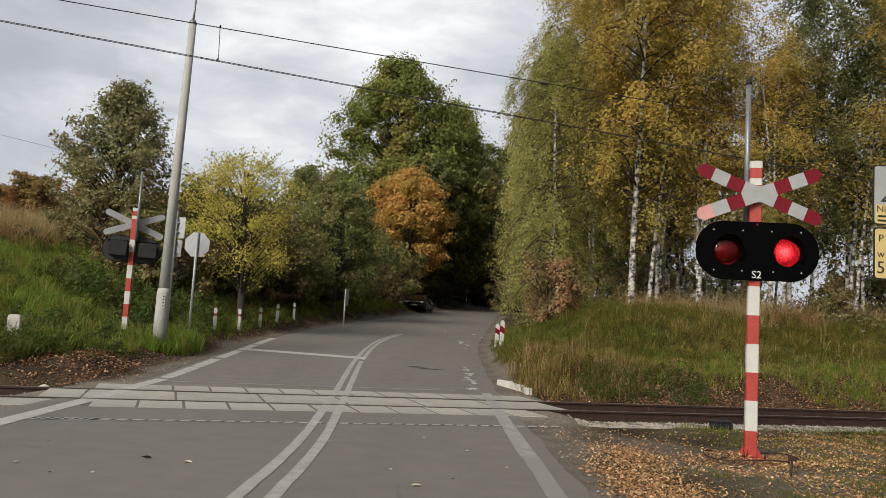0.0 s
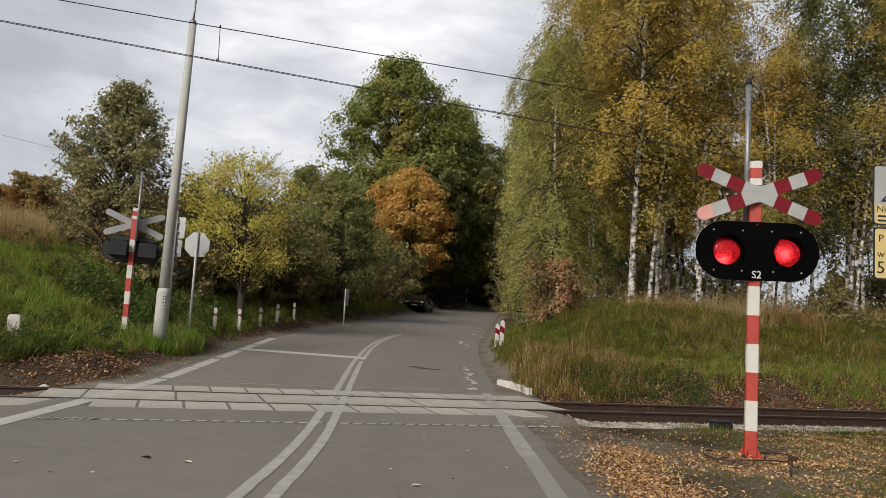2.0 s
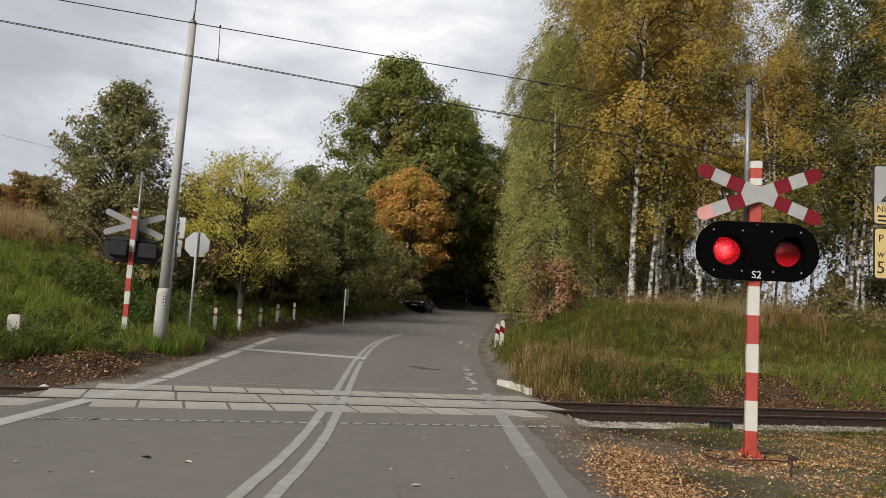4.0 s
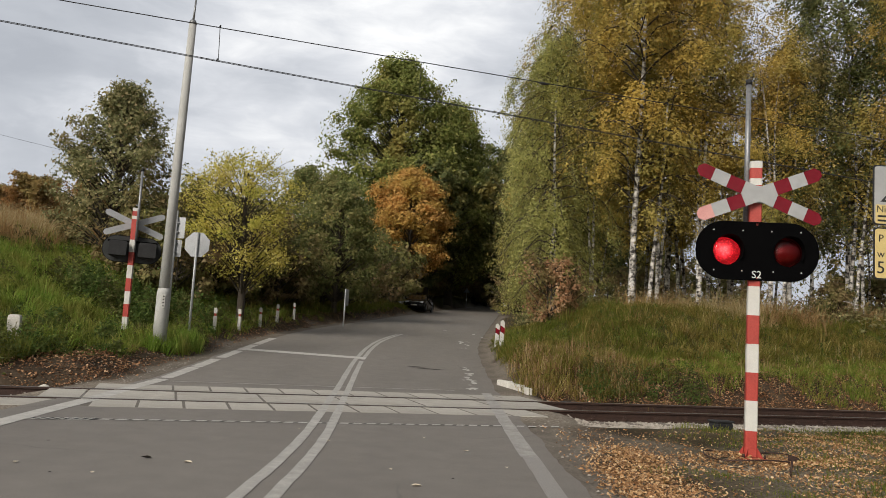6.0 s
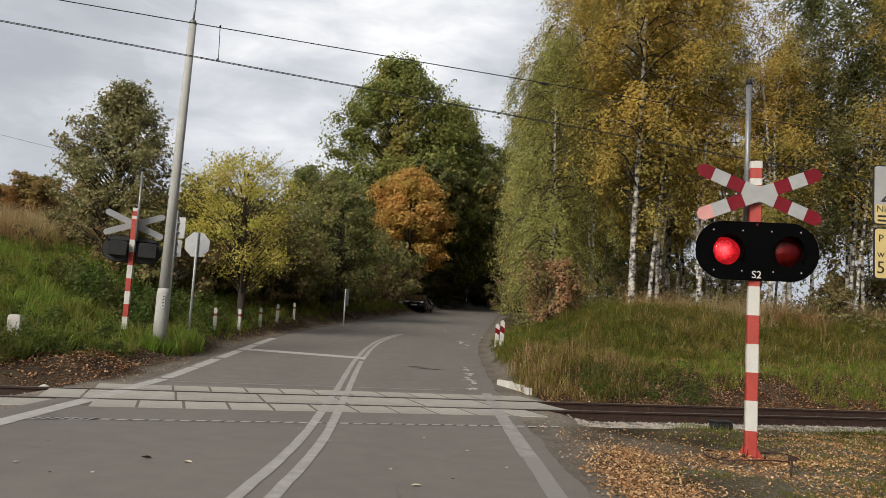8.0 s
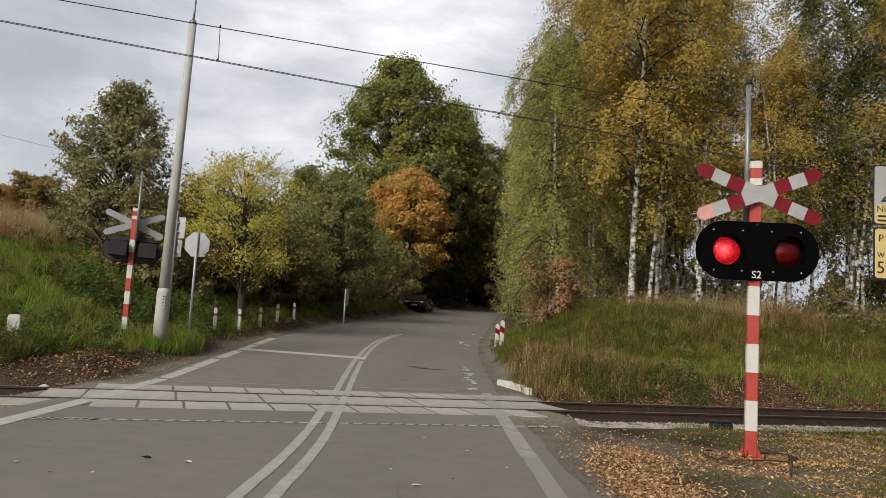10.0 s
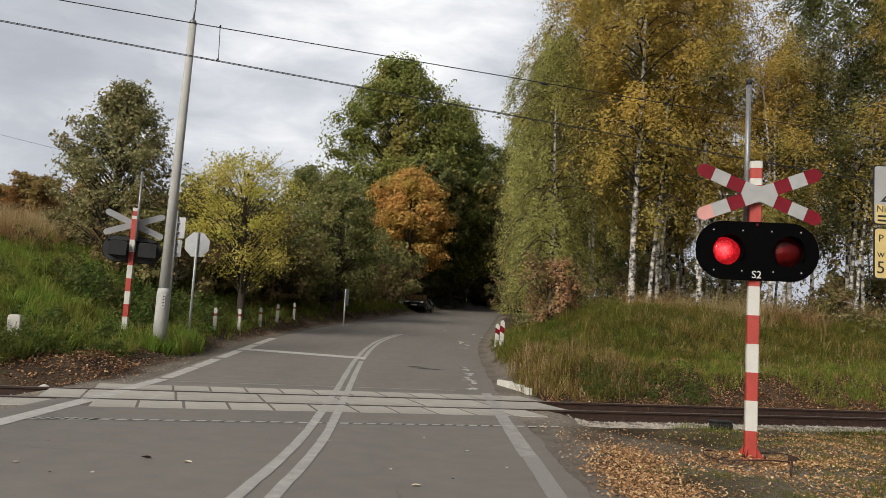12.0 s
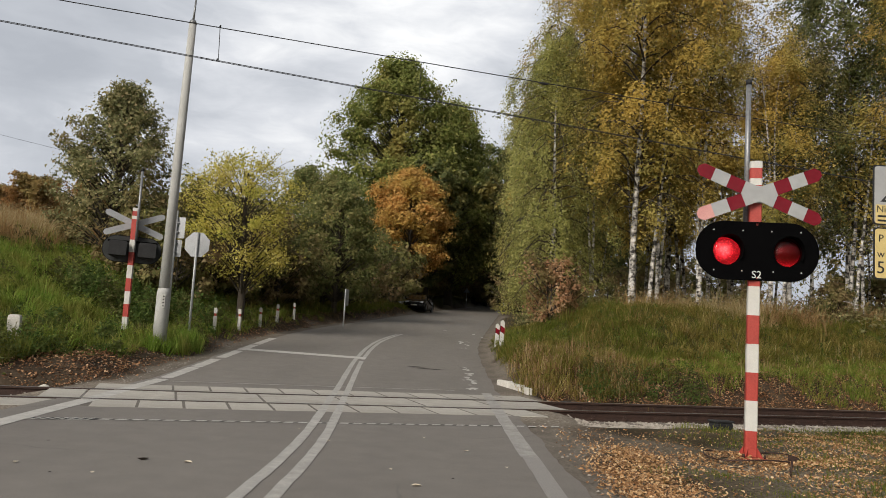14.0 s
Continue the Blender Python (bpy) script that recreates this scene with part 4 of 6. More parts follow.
def make_signs():
    sign_post("sign_seen_from_behind", -6.95, 20.4, 3.3, "two grey sign plates seen from behind on a steel tube",
              [("plate", rounded(0.34, 0.55, 0.03, 3), 2.86, 0.07, -10, GREY, "grey back of a sign plate"), ("plate", rounded(0.28, 0.44, 0.03, 3), 2.32, 0.05, -10, GREY, "grey back of a sign plate")])
    octagon = [(0.36 * math.cos(radians(22.5 + 45 * k)), 0.36 * math.sin(radians(22.5 + 45 * k))) for k in range(8)]
    sign_post("stop_sign_from_behind", -6.68, 21.4, 2.9, "eight-sided stop sign seen from behind, bare grey metal",
              [("plate", octagon, 2.57, 0.0, 0, GREY, "grey back of an eight-sided plate")])
    sign_post("small_sign_from_behind", -4.3, 36.0, 1.8, "narrow grey sign seen from behind by the bend",
              [("plate", rounded(0.3, 0.75, 0.03, 3), 1.4, 0.08, 68, GREY, "grey back of a sign plate")])
    sign_post("forest_sign_far", 3.25, 98.0, 2.5, "far dark sign on a post in the shade of the wood", [("plate", [(-0.4, -0.3), (0.4, -0.3), (0, 0.36)], 2.15, 0, 0, GREY, "triangular plate")])
    # boards beside the signal, only their edges in view
    x, y = 5.345, 9.0
    s = holder("warning_boards", pose(x, y, land(x, y)), "white and yellow information boards on one post", "road sign")
    part("tube", ring_tube(bmesh.new(), [(0, 0.06, -0.3), (0, 0.06, 3.6)], [0.03, 0.03], 10), ZINC, s)
    zl = -land(x, y)
    for w, h, zz, dx, mat, lab in ((0.84, 0.7, 3.1, 0.0, FOIL_WHITE, "white board with a warning triangle over a yellow field"), (0.82, 0.6, 2.42, 0.0, YELLOW, "yellow board with black lettering")):
        part("edge", plate(bmesh.new(), rounded(w, h, 0.04, 4), 0.012, pose(dx, 0.006, zl + zz)), DARK_MARK, s)
        board = part("board", plate(bmesh.new(), rounded(w - 0.03, h - 0.03, 0.035, 4), 0.004, pose(dx, 0.001, zl + zz)), mat, s, lab)
        if mat is FOIL_WHITE:
            part("yellow_field", plate(bmesh.new(), rounded(w - 0.05, 0.22, 0.02, 3), 0.002, pose(dx, -0.002, zl + zz - 0.225)), YELLOW, board)
            part("triangle", plate(bmesh.new(), [(-0.34, -0.08), (0.34, -0.08), (0.0, 0.3)], 0.002, pose(0, -0.0022, zl + zz)), DARK_MARK, board, "black triangle")
            part("triangle_field", plate(bmesh.new(), [(-0.29, -0.055), (0.29, -0.055), (0.0, 0.26)], 0.002, pose(0, -0.0045, zl + zz)), FOIL_WHITE, board)
            lettering("Ni", 0.11, pose(-0.33, -0.0045, zl + zz - 0.17), DARK_MARK, board)
            for k in range(2):
                part("bar", box(bmesh.new(), (0.5, 0.002, 0.022), pose(-0.12, -0.003, zl + zz - 0.25 - 0.05 * k)), DARK_MARK, board)
        else:
            lettering("P", 0.12, pose(-0.33, -0.002, zl + zz + 0.17), DARK_MARK, board)
            lettering("w", 0.12, pose(-0.33, -0.002, zl + zz - 0.01), DARK_MARK, board)
            lettering("5", 0.2, pose(-0.33, -0.002, zl + zz - 0.17), DARK_MARK, board)


def marker_post(m, label, group, tall=0.72):
    g = holder("marker_post", m, label, "marker post", group)
    body = [(-0.05, 0), (0.05, 0), (0.05, tall * 0.64), (0.028, tall * 0.66), (0.028, tall * 0.765), (0.05, tall * 0.8), (0.05, tall - 0.06), (0.02, tall), (-0.05, tall), (-0.05, tall * 0.8), (-0.028, tall * 0.765), (-0.028, tall * 0.66), (-0.05, tall * 0.64)]
    part("body", plate(bmesh.new(), body, 0.1, pose(0, -0.05, -0.1)), WHITE, g)
    part("red_band", plate(bmesh.new(), [(-0.03, tall * 0.66), (0.03, tall * 0.66), (0.03, tall * 0.765), (-0.03, tall * 0.765)], 0.104, pose(0, -0.052, -0.1)), RED, g, "red band")
    return g


def make_marker_posts():
    first = None
    for x, y, turn, lean in ((-6.83, 24.3, 8, 1), (-6.62, 26.5, -5, -1), (-6.5, 29.0, 4, 0), (-6.4, 31.5, -8, 1), (-6.2, 34.0, 5, 0)):
        m = pose(x, y, land(x, y) + 0.08, 0, lean, turn)
        if first is None:
            first = marker_post(m, "low white marker post with a red neck in the grass", "marker posts along the verge")
        else:
            copy_thing(first, m)
    for x, y, h in ((2.0, 27.0, 0.86), (2.02, 25.2, 0.98)):
        g = holder("guide_post", pose(x, y, land(x, y) - 0.05, 0, 1, 10), "white guide post with red diagonal bands", "guide post", "guide posts by the bank")
        part("body", plate(bmesh.new(), [(-0.06, 0), (0.06, 0), (0.06, h - 0.08), (0.0, h), (-0.06, h - 0.04)], 0.11, pose(0, -0.055, 0), 0.008), WHITE, g)
        for s in (1,):
            part("red_band", plate(bmesh.new(), [(-0.062, h * 0.62), (0.062, h * 0.54), (0.062, h * 0.74), (-0.062, h * 0.82)], 0.118, pose(0, -0.059, 0)), FOIL_RED, g, "red diagonal band")
    x, y = -8.5, 16.0
    b = holder("kilometre_stone", pose(x, y, land(x, y) - 0.05, 0, 0, 12), "whitewashed track marker stone in the grass", "marker stone")
    part("stone", plate(bmesh.new(), rounded(0.24, 0.6, 0.06, 3), 0.16, pose(0, -0.08, 0.3), 0.012), KERB, b)


def make_kerb():
    k = holder("kerb_stones", Matrix(), "whitewashed kerb curving round the corner", "kerb", kind="structure")
    pts = [(1.45, 18.3), (1.7, 17.75), (1.9, 17.2), (1.97, 16.6)]
    for a, b in zip(pts, pts[1:]):
        l = math.dist(a, b)
        bm = box(bmesh.new(), (l - 0.015, 0.12, 0.2), None, 0.025, 2)
        o = part("kerb_stone", bm, KERB, k)
        mx, my = (a[0] + b[0]) / 2, (a[1] + b[1]) / 2
        o.matrix_basis = pose(mx, my, float(road_z(mx, my)) + 0.02, 0, 0, math.degrees(math.atan2(b[1] - a[1], b[0] - a[0])))
    for x, y, w in ((4.25, 11.85, 0.3), (2.7, 15.95, 0.3)):
        c = holder("cable_box", pose(x, y, land(x, y), 0, 0, 18), "low black cable box beside the track", "cable box")
        part("body", box(bmesh.new(), (w, 0.2, 0.15), pose(0, 0, 0.04), 0.03, 2), RUBBER, c)
        part("lid", box(bmesh.new(), (w + 0.04, 0.22, 0.03), pose(0, 0, 0.125), 0.012, 1), RUBBER, c)
    x, y = -6.5, 13.35
    r = bmesh.new()
    bmesh.ops.create_icosphere(r, subdivisions=2, radius=0.075, matrix=pose(x, y, land(x, y) + 0.045) @ Matrix.Diagonal((1.3, 0.8, 0.6, 1)))
    for v in r.verts:
        v.co += noise.noise_vector(v.co * 6) * 0.05
    tagged(part("broken_stone", r, KERB), "lump of whitewashed broken stone", "stone")
    x, y = 3.66, 9.2
    lp = holder("wire_loop", pose(x, y, land(x, y) + 0.012, 0, 0, 8), "loop of thick rusty wire lying round the post", "wire")
    part("loop", ring_tube(bmesh.new(), [(0.56 * math.cos(a), 0.36 * math.sin(a), 0.02 * math.sin(3 * a)) for a in np.linspace(0, math.tau, 33)], [0.009] * 33, 6), RUST, lp)
    x, y = 3.73, 8.35
    st = holder("steel_stub", pose(x, y, land(x, y), 0, 4, 0), "short rusty iron stub in the leaves", "stub")
    part("rod", ring_tube(bmesh.new(), [(0, 0, -0.1), (0, 0, 0.2)], [0.012, 0.012], 6), RUST, st)
    part("head", box(bmesh.new(), (0.09, 0.02, 0.05), pose(0, 0, 0.2), 0.004), RUST, st)


def make_car(x, y, turn, tone=(0.006, 0.006, 0.008), label="black car parked at the road's edge under the trees"):
    """A dark estate car, seen small and in the shade."""
    paint = grained("car_paint", tone, tuple(c * 1.3 + 0.004 for c in tone), 3, 40, 0.22, 0.02)
    glass = grained("dark_glass", (0.01, 0.011, 0.012), (0.016, 0.017, 0.018), 3, 40, 0.05, 0.01)
    lamp = grained("headlamp_glass", (0.75, 0.77, 0.8), (0.86, 0.87, 0.9), 9, 60, 0.08, 0.05)
    car = holder("parked_car", pose(x, y, float(road_z(x, y)), -2.9, 0, turn), label, "car")
    # side outline in (length, height), front towards -y
    side = [(-2.1, 0.28), (-2.15, 0.55), (-2.05, 0.72), (-1.2, 0.92), (-0.45, 1.36), (0.2, 1.46), (1.3, 1.42), (1.95, 1.0), (2.1, 0.9), (2.12, 0.35), (1.9, 0.25), (-1.9, 0.22)]
    bm = bmesh.new()
    plate(bm, side, 1.72, pose(0.86, 0, 0, 0, 0, 90))
    for v in bm.verts:
        if v.co.z > 1.0:
            v.co.x *= 0.8
    bmesh.ops.bevel(bm, geom=list(bm.edges), offset=0.05, segments=2, affect="EDGES")
    part("body", bm, paint, car)
    part("windscreen", plate(bmesh.new(), [(-0.68, 0), (0.68, 0), (0.6, 0.765), (-0.6, 0.765)], 0.01, pose(0, -1.16, 0.95, -58, 0, 0)), glass, car)
    for s in (-1, 1):
        part("headlight", box(bmesh.new(), (0.34, 0.12, 0.15), pose(s * 0.6, -2.07, 0.66, 0, 0, -s * 12), 0.03, 2), lamp, car, "clear headlight")
        part("mirror", box(bmesh.new(), (0.2, 0.1, 0.14), pose(s * 0.95, -0.75, 1.0), 0.03, 2), paint, car)
        part("side_window", plate(bmesh.new(), [(-0.7, 0.98), (-0.35, 1.3), (1.1, 1.33), (1.5, 1.0)], 0.01, pose(s * 0.8, 0, 0, 0, s * -6, 90)), glass, car)
        for yy in (-1.35, 1.3):
            w = part("wheel", ring_tube(bmesh.new(), [(s * 0.72, yy, 0.31), (s * 0.74, yy, 0.31), (s * 0.86, yy, 0.31), (s * 0.89, yy, 0.31)], [0.27, 0.31, 0.31, 0.27], 20), RUBBER, car)
            part("rim", ring_tube(bmesh.new(), [(s * 0.885, yy, 0.31), (s * 0.9, yy, 0.31)], [0.2, 0.17], 14), ZINC, w, "silver rim")
    part("grille", box(bmesh.new(), (0.75, 0.05, 0.13), pose(0, -2.13, 0.62), 0.02), RUBBER, car)
    part("bumper", box(bmesh.new(), (1.62, 0.14, 0.2), pose(0, -2.1, 0.4), 0.05, 2), paint, car)
    part("chrome_strip", box(bmesh.new(), (0.8, 0.03, 0.03), pose(0, -2.165, 0.7), 0.008), lamp, car)
    part("plate_bar", box(bmesh.new(), (0.5, 0.02, 0.11), pose(0, -2.18, 0.42), 0.006), WHITE, car, "pale plain number plate")
    return car


# ---- plants ----
class Tubes:
    """Collects thin tapered tubes as arrays."""
    def __init__(self, sides=5):
        self.v, self.f, self.n, self.sides = [], [], 0, sides

    def add(self, pts, radii):
        pts, s = np.asarray(pts, float), self.sides
        d = np.gradient(pts, axis=0)
        d /= np.linalg.norm(d, axis=1)[:, None] + 1e-9
        ref = np.array([0.31, 0.95, 0.05]) if abs(d[0, 2]) > 0.8 else np.array([0.0, 0.0, 1.0])
        a = np.cross(d, ref)
        a /= np.linalg.norm(a, axis=1)[:, None] + 1e-9
        b = np.cross(d, a)
        ang = np.arange(s) * math.tau / s
        ring = pts[:, None] + (a[:, None] * np.cos(ang)[None, :, None] + b[:, None] * np.sin(ang)[None, :, None]) * np.asarray(radii)[:, None, None]
        self.v.append(ring.reshape(-1, 3))
        k = len(pts)
        i = (np.arange(k - 1)[:, None] * s + np.arange(s)[None]).ravel() + self.n
        j = (np.arange(k - 1)[:, None] * s + ((np.arange(s) + 1) % s)[None]).ravel() + self.n
        self.f.append(np.stack([i, j, j + s, i + s], 1).ravel())
        self.n += k * s

    def mesh(self, name, mat, thin, thin_mat):
        """One mesh of these tubes and the thinner ones, each with its bark."""
        f0, f1 = np.concatenate(self.f), np.concatenate(thin.f) + self.n
        me = raw_mesh(name, np.concatenate(self.v + thin.v), np.concatenate([f0, f1]), 4, mat, True)
        me.materials.append(thin_mat)
        me.polygons.foreach_set("material_index", np.repeat([0, 1], [len(f0) // 4, len(f1) // 4]).astype(np.int32))
        return me


def leaf_mesh(name, pos, size, mat, rng, flat=0.0, long=1.6, droop=0.0, outward=None, corners=4):
    """One small rhombic blade for each place; flat=1 lays them down."""
    n = len(pos)
    nrm = rng.normal(size=(n, 3))
    if outward is None:
        nrm[:, 2] = np.abs(nrm[:, 2]) + 0.4 + 6 * flat
    else:
        nrm = nrm * 0.42 + outward
    nrm /= np.linalg.norm(nrm, axis=1)[:, None]
    t = rng.normal(size=(n, 3))
    t[:, 2] -= droop
    t -= nrm * np.sum(t * nrm, 1)[:, None]
    t /= np.linalg.norm(t, axis=1)[:, None] + 1e-9
    b = np.cross(nrm, t)
    s = size * rng.uniform(0.6, 1.3, n)[:, None]
    bend = nrm * s * rng.uniform(-0.25, 0.25, n)[:, None]
    if corners == 3:
        v = np.stack([pos - t * s * 0.62 * long, pos + t * s * 0.42 * long + b * s * 0.62, pos + t * s * 0.42 * long - b * s * 0.62 + bend], 1).reshape(-1, 3)
        return raw_mesh(name, v, np.arange(3 * n), 3, mat)
    v = np.stack([pos - t * s * 0.5 * long, pos + b * s * 0.45 + bend, pos + t * s * 0.5 * long, pos - b * s * 0.45 + bend], 1).reshape(-1, 3)
    return raw_mesh(name, v, np.arange(4 * n), 4, mat)


def make_tree(name, seed, height, trunk_r, base, radius, profile, n_limbs, leaves, leaf, leaf_mat, bark, label, category="tree",
              rise=0.5, droop=0.0, stems=1, lean=0.02, spread=0.16, long=1.5, gap=0.25, bark_limbs=None, twigs=6):
    """A tapered trunk, limbs that branch into twigs, and small leaves clustered about the twigs. profile(t): the crown's reach, 0 at its foot to 1 at the top."""
    rng = np.random.default_rng(seed)
    tr = new(name)
    tagged(tr, label, category)
    wood, places, weights = Tubes(6), [], []
    twig = Tubes(3)
    for s in range(stems):
        ph = rng.uniform(0, math.tau)
        h = height * (1 - 0.12 * s)
        k = np.linspace(0, 1, 14)
        off = 0.16 * radius * s
        px = lean * h * k ** 1.3 * math.cos(ph) + 0.012 * h * np.sin(k * 7 + ph) * k + off * k * math.cos(ph * 3)
        py = lean * h * k ** 1.3 * math.sin(ph) + 0.012 * h * np.cos(k * 6 + ph) * k + off * k * math.sin(ph * 3)
        path = np.stack([px, py, h * k - 0.3], 1)
        rad = trunk_r * (1 - 0.93 * k) * (1 + 0.5 * np.exp(-k * 30)) * (0.8 if s else 1) + 0.012
        wood.add(path, rad)
        m = int(n_limbs / stems)
        for i in range(m):
            t = (i + rng.random()) / m
            kk = base + (0.985 - base) * t
            p0 = np.array([np.interp(kk, k, path[:, c]) for c in range(3)])
            a = i * 2.399963 + rng.normal(0, 0.35)
            reach = radius * profile(t) * rng.uniform(0.62, 1.12)
            if rng.random() < gap * 0.5:
                reach *= 0.55
            up = rise * rng.uniform(0.6, 1.4)
            q = np.linspace(0, 1, 5)
            limb = p0 + np.stack([math.cos(a) * reach * q + 0.06 * reach * np.sin(q * 6 + i), math.sin(a) * reach * q + 0.06 * reach * np.cos(q * 5 + i),
                                  reach * (up * q - droop * q ** 2.4)], 1)
            r0 = float(np.interp(kk, k, rad)) * rng.uniform(0.35, 0.55)
            (wood if bark_limbs is None else twig).add(limb, r0 * (1 - 0.88 * q) + 0.006)
            full = rng.uniform(0.12, 1.0) ** 1.4
            for j in range(twigs):
                qq = rng.uniform(0.3, 1.0)
                s0 = np.array([np.interp(qq, q, limb[:, c]) for c in range(3)])
                d = rng.normal(size=3) * (0.8, 0.8, 0.55) + np.array([math.cos(a), math.sin(a), 0.25 - 1.7 * droop])
                d /= np.linalg.norm(d)
                ln = (0.22 + 0.16 * radius * rng.random() * min(1.0, 0.3 + profile(t))) * (1 + droop)
                e = np.linspace(0, 1, 3)
                tw = s0 + d * ln * e[:, None] + np.array([0, 0, -0.5 * droop * ln]) * (e ** 2)[:, None]
                twig.add(tw, 0.011 * (1 - 0.7 * e))
                places.append(tw[1:])
                weights.append(full * rng.uniform(0.15, 1.0))
    cen = np.array(places)
    w = np.repeat(np.array(weights)[:, None], 2, 1).ravel()
    pick = rng.choice(len(w), leaves, p=w / w.sum())
    off = rng.normal(size=(leaves, 3))
    pos = cen.reshape(-1, 3)[pick] + off * spread * 0.72 * np.array([1, 1, 0.8 + 0.8 * droop])
    axis = np.column_stack([np.interp(pos[:, 2], path[:, 2], path[:, 0]), np.interp(pos[:, 2], path[:, 2], path[:, 1]), pos[:, 2]])
    away = pos - axis
    away /= np.linalg.norm(away, axis=1)[:, None] + 1e-6
    face = away * 0.75 + off / (np.linalg.norm(off, axis=1)[:, None] + 1e-6) * 0.7 + np.array([0, 0, 0.7])
    pos[:, 2] = np.maximum(pos[:, 2], 0.35)
    for nm, me in (("trunk", wood.mesh("trunk", bark, twig, bark_limbs or bark)), ("crown", leaf_mesh("crown", pos, leaf, leaf_mat, rng, long=long, droop=droop * 0.6, outward=face, corners=3))):
        o = new(nm, me)
        o.parent = tr
    return tr


def crown_tree(name, seed, height, trunk_r, base, radius, shape, clumps, per, clump_r, leaf, leaf_mat, label, category="tree", lean=0.02, flat=0.7, shoots=0, hollow=0.3, lumps=0.22):
    """A broad-leaved tree: branches run from the trunk to clumps of leaves that fill a crown of the given shape, lumpy and with gaps."""
    rng = np.random.default_rng(seed)
    tr = tagged(new(name), label, category)
    wood, twig = Tubes(7), Tubes(4)
    k = np.linspace(0, 1, 12)
    ph = rng.uniform(0, math.tau)
    path = np.stack([lean * height * k * math.cos(ph) + 0.014 * height * np.sin(k * 6 + ph) * k, lean * height * k * math.sin(ph) + 0.014 * height * np.cos(k * 5 + ph) * k, height * 0.96 * k - 0.3], 1)
    rad = trunk_r * (1 - 0.92 * k) * (1 + 0.45 * np.exp(-k * 25)) + 0.01
    wood.add(path, rad)
    on_trunk = lambda kk: np.array([np.interp(kk, k, path[:, c]) for c in range(3)])
    wave = rng.uniform(0, math.tau, 6)
    pos, face = [], []
    for i in range(clumps + shoots):
        long_shoot = i >= clumps
        t = 0.25 + 0.75 * rng.random() if long_shoot else rng.random() ** 0.85
        a = i * 2.399963 + rng.normal(0, 0.5)
        lump = 1 + lumps * (math.sin(2 * a + 5 * t + wave[0]) + math.sin(3 * a - 9 * t + wave[1]) + 0.7 * math.sin(5 * a + 13 * t + wave[2])) / 1.6
        frac = 1.0 if long_shoot else math.sqrt(hollow + (1 - hollow) * rng.random())
        r = radius * float(np.interp(t, *zip(*shape))) * lump * frac
        z = height * (base + (1 - base) * t)
        kk = min(0.97, max(base * 0.75, (z - 0.45 * r - 0.06 * height * rng.random()) / height))
        c0, c1 = on_trunk(kk), np.array([0, 0, 0.0]) + on_trunk(min(1, z / height))
        end = np.array([c1[0] + r * math.cos(a), c1[1] + r * math.sin(a), z])
        if long_shoot:
            end += np.array([math.cos(a) * 0.35, math.sin(a) * 0.35, 0.9]) * radius * 0.22 * rng.uniform(0.6, 1.4)
        q = np.linspace(0, 1, 6)
        bow = np.array([0, 0, 1]) * (0.08 * np.linalg.norm(end - c0) * np.sin(q * math.pi))[:, None] + 0.05 * r * np.column_stack([np.sin(q * 7 + i), np.cos(q * 6 + i), 0 * q]) * q[:, None]
        limb = c0 + (end - c0) * q[:, None] + bow
        twig.add(limb, np.maximum(float(np.interp(kk, k, rad)) * rng.uniform(0.16, 0.34) * (1 - 0.9 * q), 0.006))
        n = int(per * rng.uniform(0.45, 1.5) * (0.3 if long_shoot else 1))
        size = clump_r * rng.uniform(0.65, 1.35)
        if long_shoot:
            along_it = rng.uniform(0.45, 1.05, n)
            p = np.column_stack([np.interp(along_it, q, limb[:, c]) for c in range(3)]) + rng.normal(0, clump_r * 0.22, (n, 3))
            off = rng.normal(size=(n, 3))
        else:
            off = rng.normal(size=(n, 3)) * np.array([0.62, 0.62, 0.62 * flat])
            p = limb[rng.choice([4, 5, 5, 5], n)] + off * size
        pos.append(p)
        out = p - np.array([c1[0], c1[1], z - 0.3 * r])
        face.append(out / (np.linalg.norm(out, axis=1)[:, None] + 1e-6) * 0.7 + off * 0.7 + np.array([0, 0, 0.55]))
    pos, face = np.concatenate(pos), np.concatenate(face)
    pos[:, 2] = np.maximum(pos[:, 2], 0.35)
    face /= np.linalg.norm(face, axis=1)[:, None] + 1e-6
    for nm, me in (("trunk", wood.mesh("trunk", BARK, twig, BARK)), ("crown", leaf_mesh("crown", pos, leaf, leaf_mat, rng, outward=face, long=1.5, corners=4 if height < 6.5 else 3))):
        new(nm, me).parent = tr
    return tr


def place(tree, x, y, turn=0.0, scale=1.0, sink=0.05):
    tree.matrix_basis = pose(x, y, land(x, y) - sink, 0, 0, turn) @ Matrix.Scale(scale, 4)
    return tree


def more(tree, x, y, turn, scale=1.0, sx=1.0, sink=0.05):
    o = copy_thing(tree, pose(x, y, land(x, y) - sink, 0, 0, turn))
    o.scale = (scale * sx, scale * sx, scale)
    return o


OVAL = lambda t: max(0.12, math.sin(math.pi * (0.12 + 0.86 * t)) ** 0.8)
ROUND = lambda t: max(0.15, math.sqrt(max(0.0, 1 - (1.9 * t - 0.8) ** 2 * 0.8)))
BIRCH_SHAPE = lambda t: 0.25 + 0.75 * math.sin(math.pi * (0.2 + 0.72 * t)) ** 0.9


